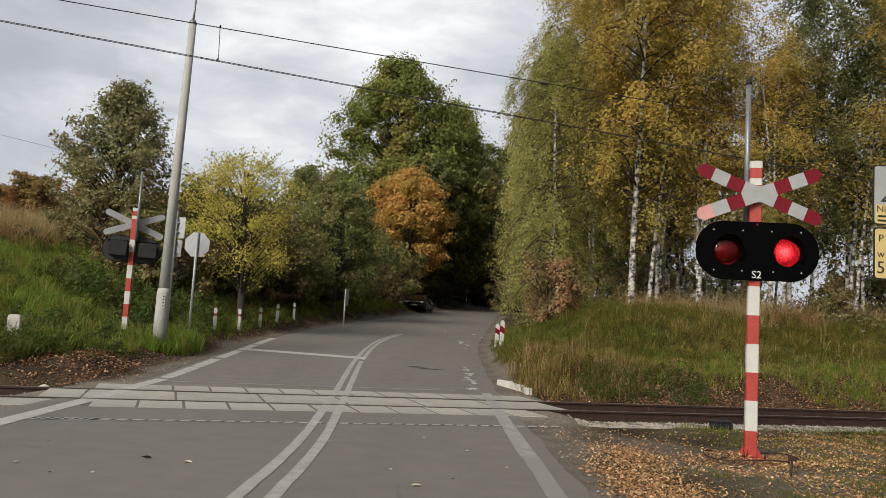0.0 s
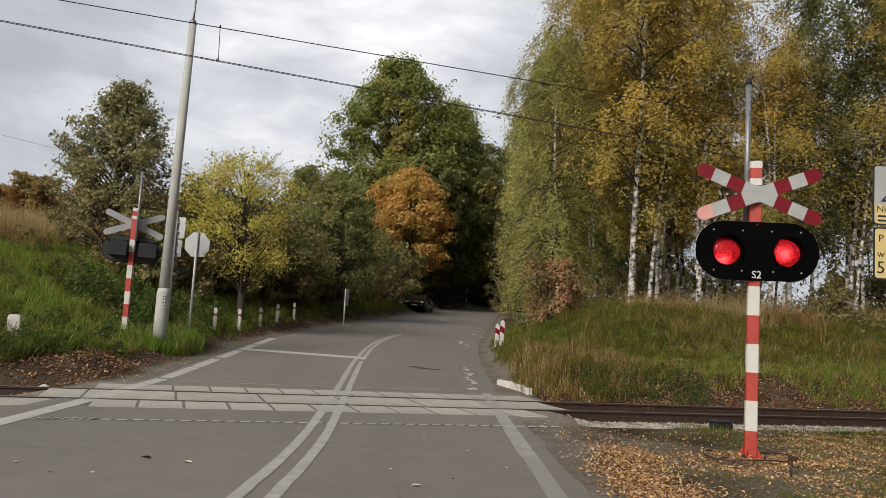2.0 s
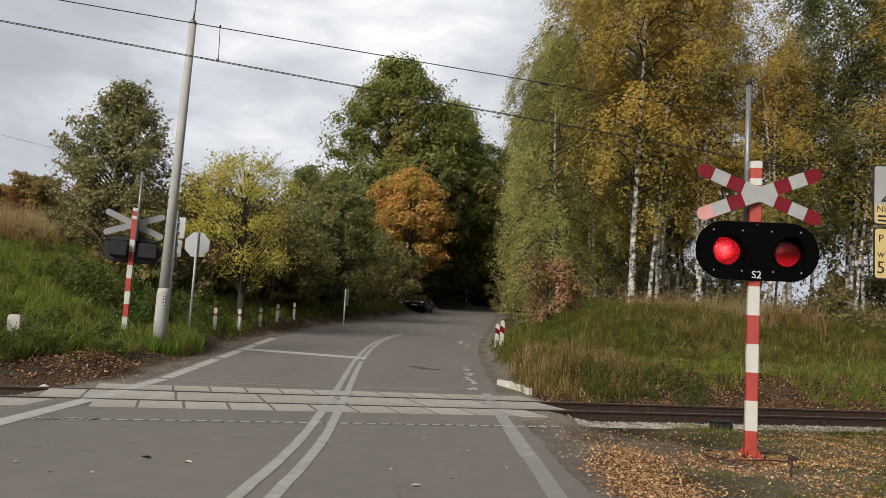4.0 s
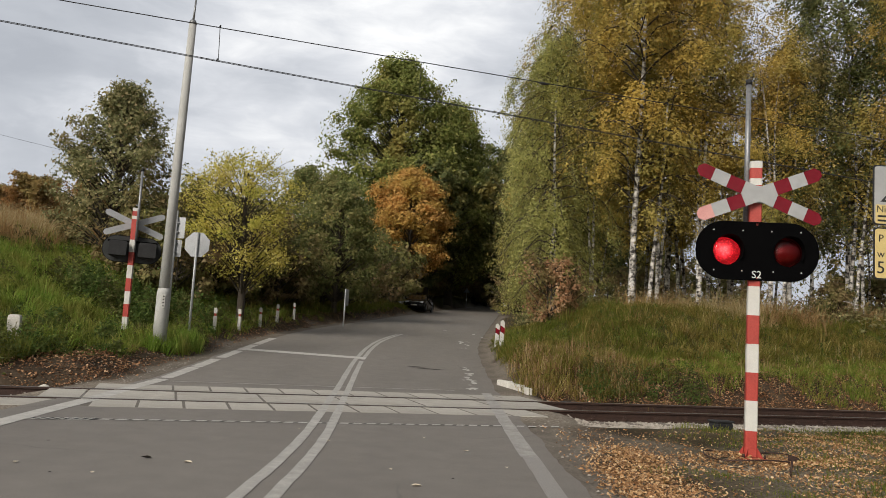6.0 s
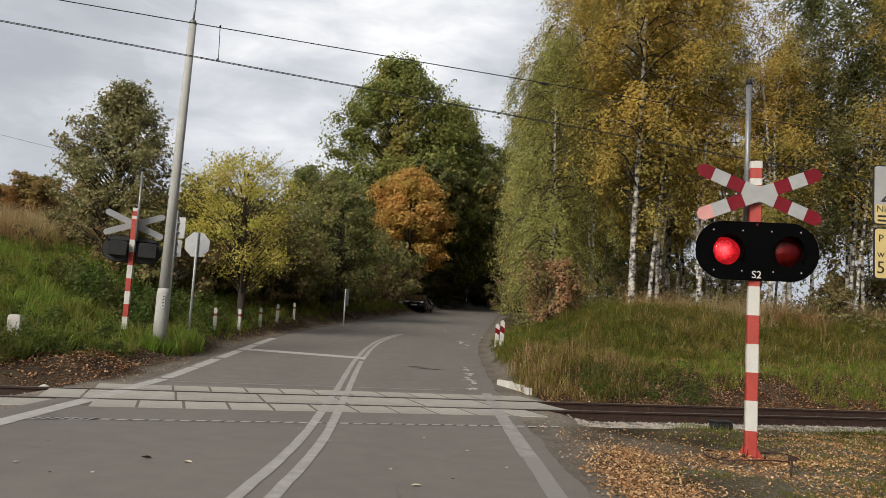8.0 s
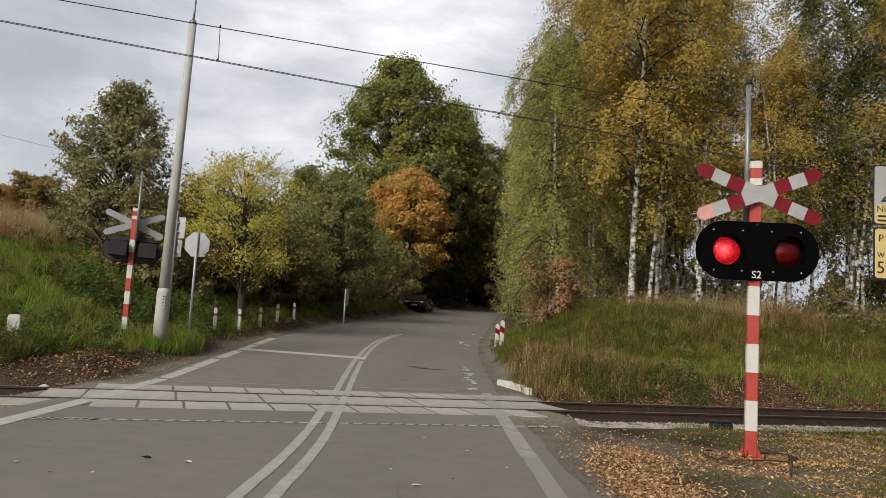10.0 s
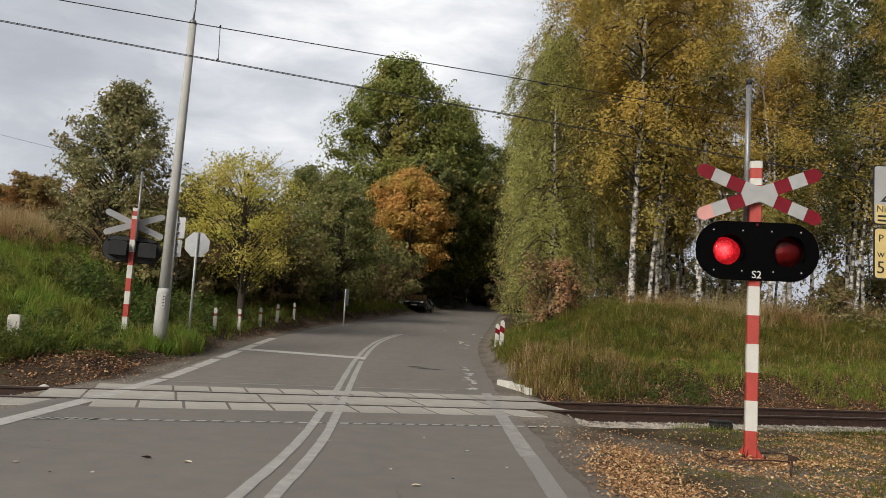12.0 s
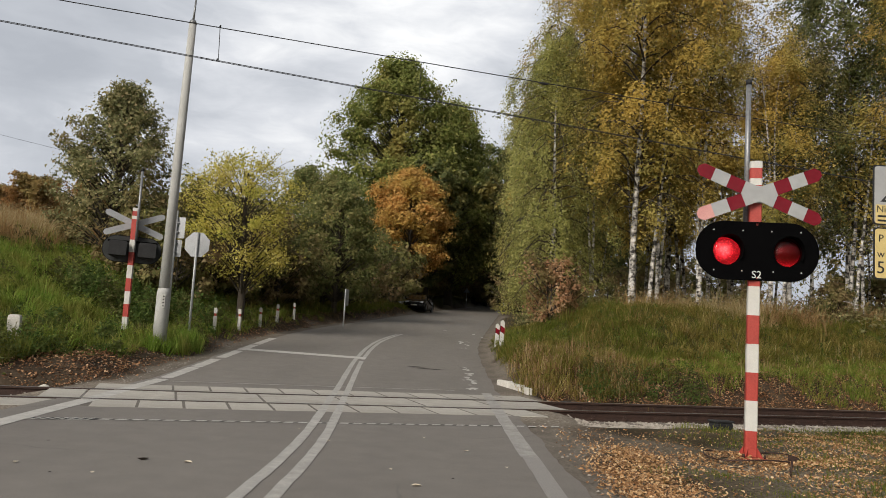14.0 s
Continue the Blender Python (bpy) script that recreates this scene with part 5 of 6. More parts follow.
def make_trees():
    # open bank: a young oak, a yellow tree and bushes
    dome = ((0, 0.62), (0.2, 0.95), (0.42, 1.0), (0.65, 0.84), (0.85, 0.52), (1, 0.12))
    place(crown_tree("oak_tree", 11, 7.1, 0.17, 0.08, 2.9, ((0, 0.7), (0.3, 1.0), (0.55, 0.8), (0.8, 0.46), (1, 0.05)), 230, 110, 0.34, 0.085, LEAF_OAK, "young oak with thinning green and brown leaves", shoots=50), -13.5, 32.0, 20)
    yel = place(crown_tree("plum_tree", 12, 6.1, 0.15, 0.27, 2.5, ((0, 0.3), (0.25, 0.8), (0.5, 1.0), (0.75, 0.8), (1, 0.3)), 125, 105, 0.32, 0.064, LEAF_YELLOW, "small spreading tree turning yellow", shoots=46, hollow=0.15), -7.0, 28.0, 70)
    green = place(crown_tree("alder_tree", 13, 7.0, 0.15, 0.16, 2.2, dome, 170, 120, 0.36, 0.088, LEAF_ALDER, "bushy green tree by the bend", shoots=24), -5.6, 42.0, 0)
    place(crown_tree("maple_tree", 14, 12.3, 0.24, 0.22, 4.1, ((0, 0.4), (0.2, 0.85), (0.5, 1.0), (0.8, 0.75), (1, 0.15)), 230, 130, 0.62, 0.15, LEAF_ORANGE, "round maple in orange and gold leaf", shoots=12, lumps=0.16), -3.3, 75.0, 0)
    place(crown_tree("lime_tree", 15, 24.6, 0.5, 0.12, 7.4, ((0, 0.7), (0.3, 1.0), (0.6, 0.96), (0.85, 0.66), (1, 0.2)), 420, 170, 0.85, 0.2, LEAF_BIG, "tall broad tree still mostly green", shoots=24), -5.4, 86.0, 0)
    place(crown_tree("lime_tree", 19, 22.8, 0.42, 0.12, 5.2, dome, 280, 170, 0.85, 0.2, LEAF_BIG, "tall green tree beside the broader one", shoots=14), 0.9, 90.0, 0)
    deep = place(make_tree("forest_tree", 18, 19.5, 0.4, 0.12, 6.6, ROUND, 60, 9500, 0.37, LEAF_DEEP, BARK, "tall dark tree of the wood behind the bend", rise=0.7, twigs=5, spread=0.5), 22, 108.0, 40)
    for x, y, t, s in ((-1.8, 93, 100, 0.85), (9.6, 78, 200, 0.95), (-2.0, 100, 260, 1.0), (8.0, 105, 15, 1.0), (15, 95, 300, 0.9), (1.5, 124, 140, 1.0), (13, 128, 190, 1.0), (-8, 135, 30, 0.9), (9, 150, 200, 1.0),
                       (-6, 104, 10, 0.75), (12, 88, 60, 0.8), (5.5, 140, 130, 0.9), (-3, 150, 250, 0.9), (20, 115, 300, 0.9), (19, 140, 20, 1.0), (26, 100, 200, 0.9), (9.2, 67, 130, 0.8), (10.5, 58, 20, 0.7), (8.9, 84, 70, 0.8), (11.0, 98, 20, 0.9), (-1.5, 80, 160, 0.7)):
        more(deep, x, y, t, s)
    # undergrowth on the bank
    bush = place(make_tree("bush", 16, 2.6, 0.05, 0.03, 1.7, ROUND, 33, 3400, 0.105, LEAF_BUSH, BARK, "tangled olive and brown bush on the bank", "bush", rise=0.8, stems=3, twigs=4, spread=0.2), -9.3, 27.5, 0)
    rng = random.Random(8)
    for x, y, s in ((-9.2, 36, 1.5), (-7.9, 38, 1.3), (-10.6, 38, 1.6), (-12.4, 40, 1.6), (-8.2, 33.5, 0.9), (-11.0, 29, 1.1), (-9.6, 33, 1.4), (-9.6, 43, 1.7), (-7.6, 40, 0.9), (-6.6, 45, 1.6), (-5.7, 50, 1.5), (-4.9, 56, 1.6), (-4.0, 62, 1.8)):
        more(bush, x, y, rng.uniform(0, 360), s)
    for x, y, s in ((7.4, 116, 2.6), (9.6, 112, 2.4), (8.5, 119, 2.6), (10.5, 123, 3.0), (6.9, 121, 2.4), (12.0, 116, 2.6), (10.2, 72, 1.8), (8.9, 80, 2.0), (12, 92, 2.4), (14, 104, 2.4), (10, 118, 3.0), (5, 122, 3.0), (0, 112, 2.8), (-3, 98, 2.6), (-2.2, 84, 2.0), (-5.5, 76, 2.0), (16, 118, 3), (6.2, 70, 1.2), (-4.6, 70, 1.6), (-1.0, 120, 3), (8, 130, 3.4), (3, 132, 3.4), (-1.0, 96, 1.5), (0.2, 104, 1.8), (1.0, 113, 2.2), (5.6, 124, 2.8), (7.6, 138, 3.2), (11, 140, 3.4), (-1.4, 88, 1.6)):
        more(bush, x, y, rng.uniform(0, 360), s)
    more(green, -16.5, 52, 220, 0.62)
    more(green, -9.0, 60, 90, 1.15)
    more(green, -11.5, 64, 170, 1.2)
    more(yel, -9.6, 34, 200, 0.55)
    rust = place(make_tree("rowan_bush", 17, 2.5, 0.04, 0.12, 1.0, OVAL, 30, 4200, 0.06, leafy("rowan_leaves", [(0.0, (0.32, 0.17, 0.09)), (0.5, (0.54, 0.3, 0.16)), (1.0, (0.66, 0.45, 0.28))],
                                [(0.0, (0.12, 0.11, 0.04)), (1.0, (0.25, 0.2, 0.08))], 0.8), BARK, "small bush with rusty red leaves", "bush", rise=0.9, stems=2, spread=0.16), 3.8, 27.2, 0, 1.05)
    more(rust, 4.7, 28.2, 130, 0.6)
    # birch wood on the bank
    b1 = make_tree("birch_tree", 21, 19.0, 0.125, 0.2, 3.3, BIRCH_SHAPE, 104, 50000, 0.065, LEAF_BIRCH, BIRCH, "tall silver birch in golden autumn leaf", rise=0.85, droop=0.75, stems=1, twigs=8, spread=0.23, long=1.5, bark_limbs=BARK)
    place(b1, 7.2, 29.8, 0)
    b2 = make_tree("birch_tree", 22, 16.0, 0.115, 0.13, 3.0, BIRCH_SHAPE, 100, 50000, 0.062, LEAF_BIRCH_GREEN, BIRCH, "silver birch with hanging grey-green leaves", rise=0.7, droop=1.05, stems=1, twigs=8, spread=0.23, long=1.6, bark_limbs=BARK)
    place(b2, 4.4, 31.0, 60, 0.77)
    b3 = make_tree("birch_tree", 23, 17.0, 0.075, 0.3, 2.5, BIRCH_SHAPE, 76, 26000, 0.066, LEAF_BIRCH, BIRCH, "slender silver birch with thin yellow leaf", rise=0.9, droop=0.7, stems=2, twigs=7, spread=0.24, lean=0.05, bark_limbs=BARK)
    place(b3, 8.6, 31.5, 30)
    b4 = make_tree("birch_tree", 25, 15.5, 0.1, 0.25, 2.9, BIRCH_SHAPE, 84, 32000, 0.074, LEAF_BIRCH_DARK, BIRCH, "silver birch with sparse green leaf", rise=0.8, droop=0.8, twigs=8, spread=0.24, bark_limbs=BARK)
    place(b4, 13.6, 31.0, 310, 0.78)
    for src, x, y, t, s in ((b2, 4.9, 36, 200, 0.82), (b1, 6.4, 38, 100, 0.95), (b3, 6.3, 33.0, 220, 0.9), (b3, 9.9, 30.4, 120, 1.0), (b1, 10.3, 36, 250, 1.0), (b4, 16.8, 32.5, 140, 1.1), (b3, 12.2, 29.2, 300, 0.72),
                            (b4, 19.0, 30.0, 20, 1.05), (b3, 15.4, 35, 60, 0.74), (b3, 18.0, 28.2, 190, 0.9), (b2, 6.0, 46, 50, 0.9), (b4, 25, 36, 280, 1.1), (b3, 22.0, 33, 330, 1.0)):
        more(src, x, y, t, s)
    for i in range(8):
        y = rng.uniform(48, 66)
        more(bush, rng.uniform(0.17, 0.62) * y, y, rng.uniform(0, 360), rng.uniform(1.0, 1.7))
    for x, y, s in ((6.2, 29.4, 0.42), (11.6, 29.6, 0.42), (14.4, 29.0, 0.6), (19.5, 28.0, 0.7)):
        more(bush, x, y, rng.uniform(0, 360), s)
    # thin young stems between the birches
    thin = make_tree("birch_sapling", 24, 7.5, 0.05, 0.35, 0.9, OVAL, 16, 1300, 0.055, LEAF_BIRCH, BIRCH, "thin white birch stem in the wood", rise=1.2, droop=0.3, twigs=4, spread=0.2, lean=0.06, bark_limbs=BARK)
    place(thin, 8.0, 33, 0)
    for i in range(60):
        more(thin, rng.uniform(5.2, 30), rng.uniform(28.8, 52), rng.uniform(0, 360), rng.uniform(0.8, 1.5), 1.2)
    # far wooded hill beyond the bank
    far = leafy("far_wood_leaves", [(0.0, (0.24, 0.13, 0.05)), (0.5, (0.4, 0.21, 0.08)), (1.0, (0.5, 0.32, 0.14))], [(0.0, (0.17, 0.18, 0.06)), (1.0, (0.3, 0.27, 0.1))], 0.05)
    hw = make_tree("far_tree", 31, 9.0, 0.2, 0.05, 4.6, ROUND, 36, 5500, 0.33, far, BARK, "far tree in brown autumn leaf on the rise", rise=0.6, twigs=5, spread=0.6)
    place(hw, -60, 105, 0, 0.55)
    for i in range(26):
        y = rng.uniform(92, 135)
        more(hw, y * rng.uniform(-0.66, -0.4), y, rng.uniform(0, 360), rng.uniform(0.48, 0.7))


def blades(name, xy, height, width, mat, label, lean=0.35, seed=1, category="grass"):
    """Grass as bent blades of two lengths each, rooted in the ground."""
    rng = np.random.default_rng(seed)
    n = len(xy)
    z = ground_z(xy[:, 0], xy[:, 1])
    root = np.column_stack([xy, z - 0.02])
    a = rng.uniform(0, math.tau, n)
    h = height * rng.uniform(0.45, 1.25, n) * (0.75 + 0.5 * bumps(xy[:, 0], xy[:, 1], 1.9) * bumps(xy[:, 0] + 5, xy[:, 1], 0.7) + 0.25 * bumps(xy[:, 1], xy[:, 0], 3.1))
    d = np.column_stack([np.cos(a), np.sin(a), np.zeros(n)])
    b = np.column_stack([-np.sin(a), np.cos(a), np.zeros(n)]) * (width * rng.uniform(0.6, 1.3, n))[:, None]
    k = rng.uniform(0.1, 1.0, n) * lean
    mid = root + d * (h * k * 0.35)[:, None] + np.array([0, 0, 1]) * (h * 0.6)[:, None]
    tip = root + d * (h * k * 1.3)[:, None] + np.array([0, 0, 1]) * (h * (1 - 0.35 * k))[:, None]
    v = np.stack([root - b, root + b, mid + b * 0.7, mid - b * 0.7, tip], 1).reshape(-1, 3)
    o = np.arange(n)[:, None] * 5
    f = np.concatenate([o + [0, 1, 2], o + [0, 2, 3], o + [3, 2, 4]], 1).ravel()
    return tagged(new(name, raw_mesh(name, v, f, 3, mat)), label, category, kind="stuff")


def tussocks(name, centres, per, height, spread, width, mat, label, seed, category="grass"):
    """Grass in tufts: blades that spring from one root, arch outward and lie over to the tuft's own side."""
    rng = np.random.default_rng(seed)
    m = len(centres)
    n = m * per
    size, lay = np.repeat(np.clip(rng.lognormal(0, 0.32, m), 0.45, 1.9), per), np.repeat(rng.normal(0, 0.42, (m, 2)), per, 0)
    a, rad = rng.uniform(0, math.tau, n), spread * size * np.sqrt(rng.random(n))
    d = np.column_stack([np.cos(a), np.sin(a)])
    xy = np.repeat(centres, per, 0) + d * rad[:, None] * 0.7
    h = height * size * rng.uniform(0.5, 1.2, n)
    k = np.clip(rad / (spread * size) * rng.uniform(0.5, 1.2, n), 0.1, 1.1)
    root = np.column_stack([xy, ground_z(xy[:, 0], xy[:, 1]) - 0.02])
    side = np.column_stack([-d[:, 1], d[:, 0], np.zeros(n)]) * (width * rng.uniform(0.6, 1.3, n))[:, None]
    way = np.column_stack([d * k[:, None] * 0.95 + lay, np.zeros(n)]) * h[:, None]
    top = np.array([0, 0, 1.0])
    mid = root + way * 0.4 + top * (h * 0.66)[:, None]
    tip = root + way * 1.15 + top * (h * (1 - 0.42 * k))[:, None]
    v = np.stack([root - side, root + side, mid + side * 0.75, mid - side * 0.75, tip], 1).reshape(-1, 3)
    o = np.arange(n)[:, None] * 5
    f = np.concatenate([o + [0, 1, 2], o + [0, 2, 3], o + [3, 2, 4]], 1).ravel()
    return tagged(new(name, raw_mesh(name, v, f, 3, mat)), label, category, kind="stuff")


def leafy_clumps(name, centres, per, height, spread, leaf, mat, label, rng):
    """Broad-leaved weeds: domed clumps of leaves, fuller at their tops."""
    m = len(centres)
    size = np.repeat(rng.uniform(0.5, 1.25, m), per)
    u = rng.normal(size=(m * per, 2)) * 0.5
    lift = np.exp(-(u ** 2).sum(1)) * rng.random(m * per) ** 0.5
    xy = np.repeat(centres, per, 0) + u * (spread * size)[:, None]
    pos = np.column_stack([xy, ground_z(xy[:, 0], xy[:, 1]) + 0.02 + height * size * lift])
    return tagged(new(name, leaf_mesh(name, pos, leaf, mat, rng)), label, "weeds", kind="stuff")


def scatter(rng, n, x0, x1, y0, y1, keep, tuft=0.0, per=1):
    """Random places in a stretch of the plan that a weight keeps, some drawn together in tufts."""
    c = np.column_stack([rng.uniform(x0, x1, n), rng.uniform(y0, y1, n)])
    c = c[rng.random(len(c)) < keep(c[:, 0], c[:, 1])]
    if per > 1:
        c = np.repeat(c, per, 0) + rng.normal(0, tuft, (len(c) * per, 2))
    return c


def edges(X, Y):
    return left_edge(Y) - X, X - right_edge(Y), across(X, Y)


def make_grass():
    rng = np.random.default_rng(77)
    patch = lambda X, Y, s=0.9: 0.5 + 0.5 * bumps(X, Y, s)
    # bank with the far signal: long tussocks, nettles in dark clumps, a dry meadow on top
    kl = lambda X, Y: soft_step(edges(X, Y)[0] + 0.15 * bumps(X, Y, 2.9), 0.75, 1.2) * (1 - 0.92 * soft_step(edges(X, Y)[0] + 0.6 * bumps(X, Y, 1.2), 8.4, 9.6)) * soft_step(edges(X, Y)[2] + 0.5 * bumps(X, Y, 1.7), 4.2, 5.4)
    open_turf = lambda X, Y: kl(X, Y) * (1 - 0.6 * soft_step(patch(X, Y, 0.8), 0.5, 0.75))
    tussocks("bank_grass", scatter(rng, 5200, -19, -5.5, 13, 34, kl), 16, 0.24, 0.2, 0.008, GRASS_LUSH, "lush green grass on the bank", 1)
    tussocks("bank_grass", scatter(rng, 3600, -19, -5.5, 14, 34, lambda X, Y: open_turf(X, Y) * soft_step(edges(X, Y)[0], 1.3, 2.0)), 28, 0.36, 0.2, 0.007, GRASS_RICH, "rich green grass in long tussocks on the bank", 21)
    tussocks("bank_grass", scatter(rng, 900, -19, -7.5, 16, 34, lambda X, Y: open_turf(X, Y) * soft_step(patch(X + 4, Y, 1.1), 0.45, 0.8)), 34, 0.38, 0.26, 0.007, GRASS_GREEN, "yellowing long grass laid over in tussocks", 22)
    foot = np.array([(-6.5, 18.6), (-6.85, 18.65), (-6.3, 19.4), (-6.5, 20.6), (-6.7, 21.0), (-6.95, 20.0), (-6.3, 20.3), (-7.3, 18.8)])
    tussocks("bank_grass", np.repeat(foot, 12, 0) + rng.normal(0, 0.16, (96, 2)), 30, 0.42, 0.16, 0.007, GRASS_RICH, "long grass round the feet of the mast and signs", 28)
    kw = lambda X, Y: kl(X, Y) * soft_step(patch(X, Y, 0.8), 0.5, 0.75) * (1 - 0.85 * soft_step(-X - 0.25 * (Y - 20), 9.2, 10.4))
    leafy_clumps("nettles", scatter(rng, 1500, -17, -5.8, 14, 33, kw), 60, 0.5, 0.26, 0.062, WEED, "dark broad-leaved nettles in clumps on the bank", rng)
    spot = np.array([(-9.4, 21.8), (-8.8, 22.6), (-10.2, 23.0), (-8.2, 21.0), (-7.9, 23.4), (-9.2, 24.4), (-10.9, 24.6), (-7.6, 25.4), (-8.6, 26.2), (-10.0, 26.4)])
    leafy_clumps("nettles", np.repeat(spot, 9, 0) + rng.normal(0, 0.45, (90, 2)), 150, 1.0, 0.34, 0.07, WEED, "tall dark nettles behind the far signal", rng)
    rank = np.array([(-8.6, 16.3), (-8.1, 15.6), (-7.7, 15.0), (-8.9, 15.4), (-9.4, 16.2), (-7.9, 14.4), (-8.6, 14.5), (-9.2, 14.8)])
    leafy_clumps("nettles", np.repeat(rank, 7, 0) + rng.normal(0, 0.28, (56, 2)), 70, 0.55, 0.24, 0.05, WEED, "dark nettles beside the rails", rng)
    kb = lambda X, Y: soft_step(edges(X, Y)[0], 1.0, 1.5) * soft_step(edges(X, Y)[2], 3.0, 4.0) * (1 - soft_step(edges(X, Y)[2], 5.2, 6.4))
    leafy_clumps("weeds", scatter(rng, 260, -10, -6, 13, 18, kb), 20, 0.22, 0.15, 0.04, WEED, "low weeds on the bare soil by the track", rng)
    kc = lambda X, Y: soft_step(-X, 7.0, 7.8) * soft_step(edges(X, Y)[2], 2.6, 3.2) * (1 - soft_step(edges(X, Y)[2], 5.0, 6.0))
    tussocks("bank_grass", scatter(rng, 420, -12, -7, 12.5, 18, kc), 24, 0.42, 0.2, 0.007, GRASS_GREEN, "dark rank grass beside the rails", 23)
    kd = lambda X, Y: soft_step(edges(X, Y)[0], 8.3, 10.3) * soft_step(edges(X, Y)[2], 5, 9)
    tussocks("tall_dry_grass", scatter(rng, 3400, -32, -10.5, 20, 44, kd), 12, 0.8, 0.18, 0.007, STRAW, "tall dry grass on top of the bank", 2)
    tussocks("far_bank_grass", scatter(rng, 3000, -13, -1.0, 35, 66, lambda X, Y: soft_step(edges(X, Y)[0], 0.8, 1.5)), 12, 0.34, 0.2, 0.012, GRASS_GREEN, "rough grass under the trees by the bend", 14)
    blades("far_dry_grass", scatter(rng, 2200, -13, -1.0, 31, 66, lambda X, Y: soft_step(edges(X, Y)[0], 1.2, 2.5), 0.16, 6), 0.7, 0.011, GRASS_DRY, "dead stalks among the grass by the bend", 0.8, 15)
    # bank by the birches: olive tussocks above, a fresh green strip, brown stalks at the corner
    kr = lambda X, Y: soft_step(edges(X, Y)[1], 0.4, 0.9) * soft_step(edges(X, Y)[2], 2.0, 2.6)
    high = lambda X, Y: kr(X, Y) * soft_step(edges(X, Y)[2] + 0.5 * bumps(X, Y, 1.3), 4.4, 5.4)
    corner = lambda X, Y: soft_step(5.4 - X + 0.5 * bumps(X, Y, 1.5), 0, 1.6)
    strip_green = lambda X, Y: kr(X, Y) * soft_step(edges(X, Y)[2] + 0.35 * bumps(X, Y, 2.1), 2.8 - 0.6 * soft_step(X, 7.5, 10), 3.2 - 0.6 * soft_step(X, 7.5, 10)) * (1 - soft_step(edges(X, Y)[2], 4.6, 5.6)) * (1 - 0.8 * corner(X, Y))
    tussocks("bank_grass", scatter(rng, 9000, 1.6, 20, 15, 27, strip_green), 20, 0.19, 0.16, 0.006, GRASS_LUSH, "fresh green grass along the foot of the bank", 3)
    tussocks("bank_grass", scatter(rng, 5600, 1.6, 22, 16, 31, lambda X, Y: high(X, Y) * (0.35 + 0.65 * soft_step(patch(X, Y, 1.1), 0.35, 0.7))), 20, 0.22, 0.18, 0.0075, GRASS_GREEN, "olive green grass in tussocks on the bank", 13)
    tussocks("dry_grass", scatter(rng, 5600, 1.7, 22, 16, 32, lambda X, Y: high(X, Y) * (0.2 + 0.8 * soft_step(patch(X + 3, Y, 0.9), 0.25, 0.7))), 22, 0.24, 0.2, 0.007, GRASS_DRY, "brownish dry grass laid over in tussocks", 4)
    tussocks("dry_grass", scatter(rng, 420, 4, 22, 18, 28, lambda X, Y: high(X, Y)), 70, 0.36, 0.34, 0.007, GRASS_DRY, "large shaggy tussocks of dry grass", 24)
    tussocks("bank_grass", scatter(rng, 300, 1.9, 6, 20, 28, lambda X, Y: kr(X, Y)), 50, 0.3, 0.3, 0.007, GRASS_GREEN, "long pale green tussocks near the guide posts", 25)
    tussocks("dry_grass", scatter(rng, 1500, 1.7, 6.5, 16.4, 22.5, lambda X, Y: kr(X, Y) * corner(X, Y)), 16, 0.29, 0.18, 0.006, GRASS_DRY, "tawny grass at the corner of the bank", 26)
    blades("brown_stalks", scatter(rng, 1900, 1.7, 6.2, 16.4, 21.0, lambda X, Y: kr(X, Y) * corner(X, Y), 0.06, 3), 0.42, 0.006, GRASS_STALK, "upright brown stalks at the corner of the bank", 0.35, 27)
    blades("reed_grass", scatter(rng, 260, 4, 20, 18, 25, lambda X, Y: kr(X, Y), 0.1, 5), 0.55, 0.005, STRAW, "standing straw scattered over the bank", 0.5, 6)
    ditch = lambda X, Y: soft_step(edges(X, Y)[1], 0.7, 1.2) * soft_step(edges(X, Y)[2], 1.9, 2.3) * (1 - soft_step(edges(X, Y)[2], 2.9, 3.5))
    leafy_clumps("weeds", scatter(rng, 420, 3.1, 6.2, 15.5, 19.5, ditch), 40, 0.34, 0.16, 0.035, WEED, "dark green weeds in the ditch by the track", rng)
    leafy_clumps("weeds", scatter(rng, 420, 6, 20, 16, 26, lambda X, Y: ditch(X, Y) * soft_step(patch(X, Y, 1.3), 0.35, 0.7)), 30, 0.24, 0.14, 0.035, WEED, "tufts of weeds over the leaves in the ditch", rng)
    leafy_clumps("weeds", scatter(rng, 260, 2.0, 20, 18, 29, lambda X, Y: high(X, Y)), 30, 0.34, 0.2, 0.045, WEED, "dark low weeds among the bank grass", rng)
    tussocks("tall_dry_grass", scatter(rng, 1500, 6, 24, 25.5, 33, lambda X, Y: kr(X, Y) * soft_step(patch(X, Y, 0.5), 0.2, 0.6)), 12, 0.75, 0.16, 0.006, STRAW, "tall straw-coloured grass at the wood's edge", 5)
    # wood floor and weeds under the birches
    w = scatter(rng, 5000, 4, 26, 27, 48, lambda X, Y: 0.3 + 0.7 * soft_step(patch(X, Y, 0.6), 0.4, 0.8), 0.25, 6)
    w3 = np.column_stack([w, ground_z(w[:, 0], w[:, 1]) + np.abs(rng.normal(0, 0.45, len(w)))])
    tagged(new("undergrowth", leaf_mesh("undergrowth", w3, 0.1, LEAF_OAK, rng)), "low undergrowth beneath the birches", "undergrowth", kind="stuff")
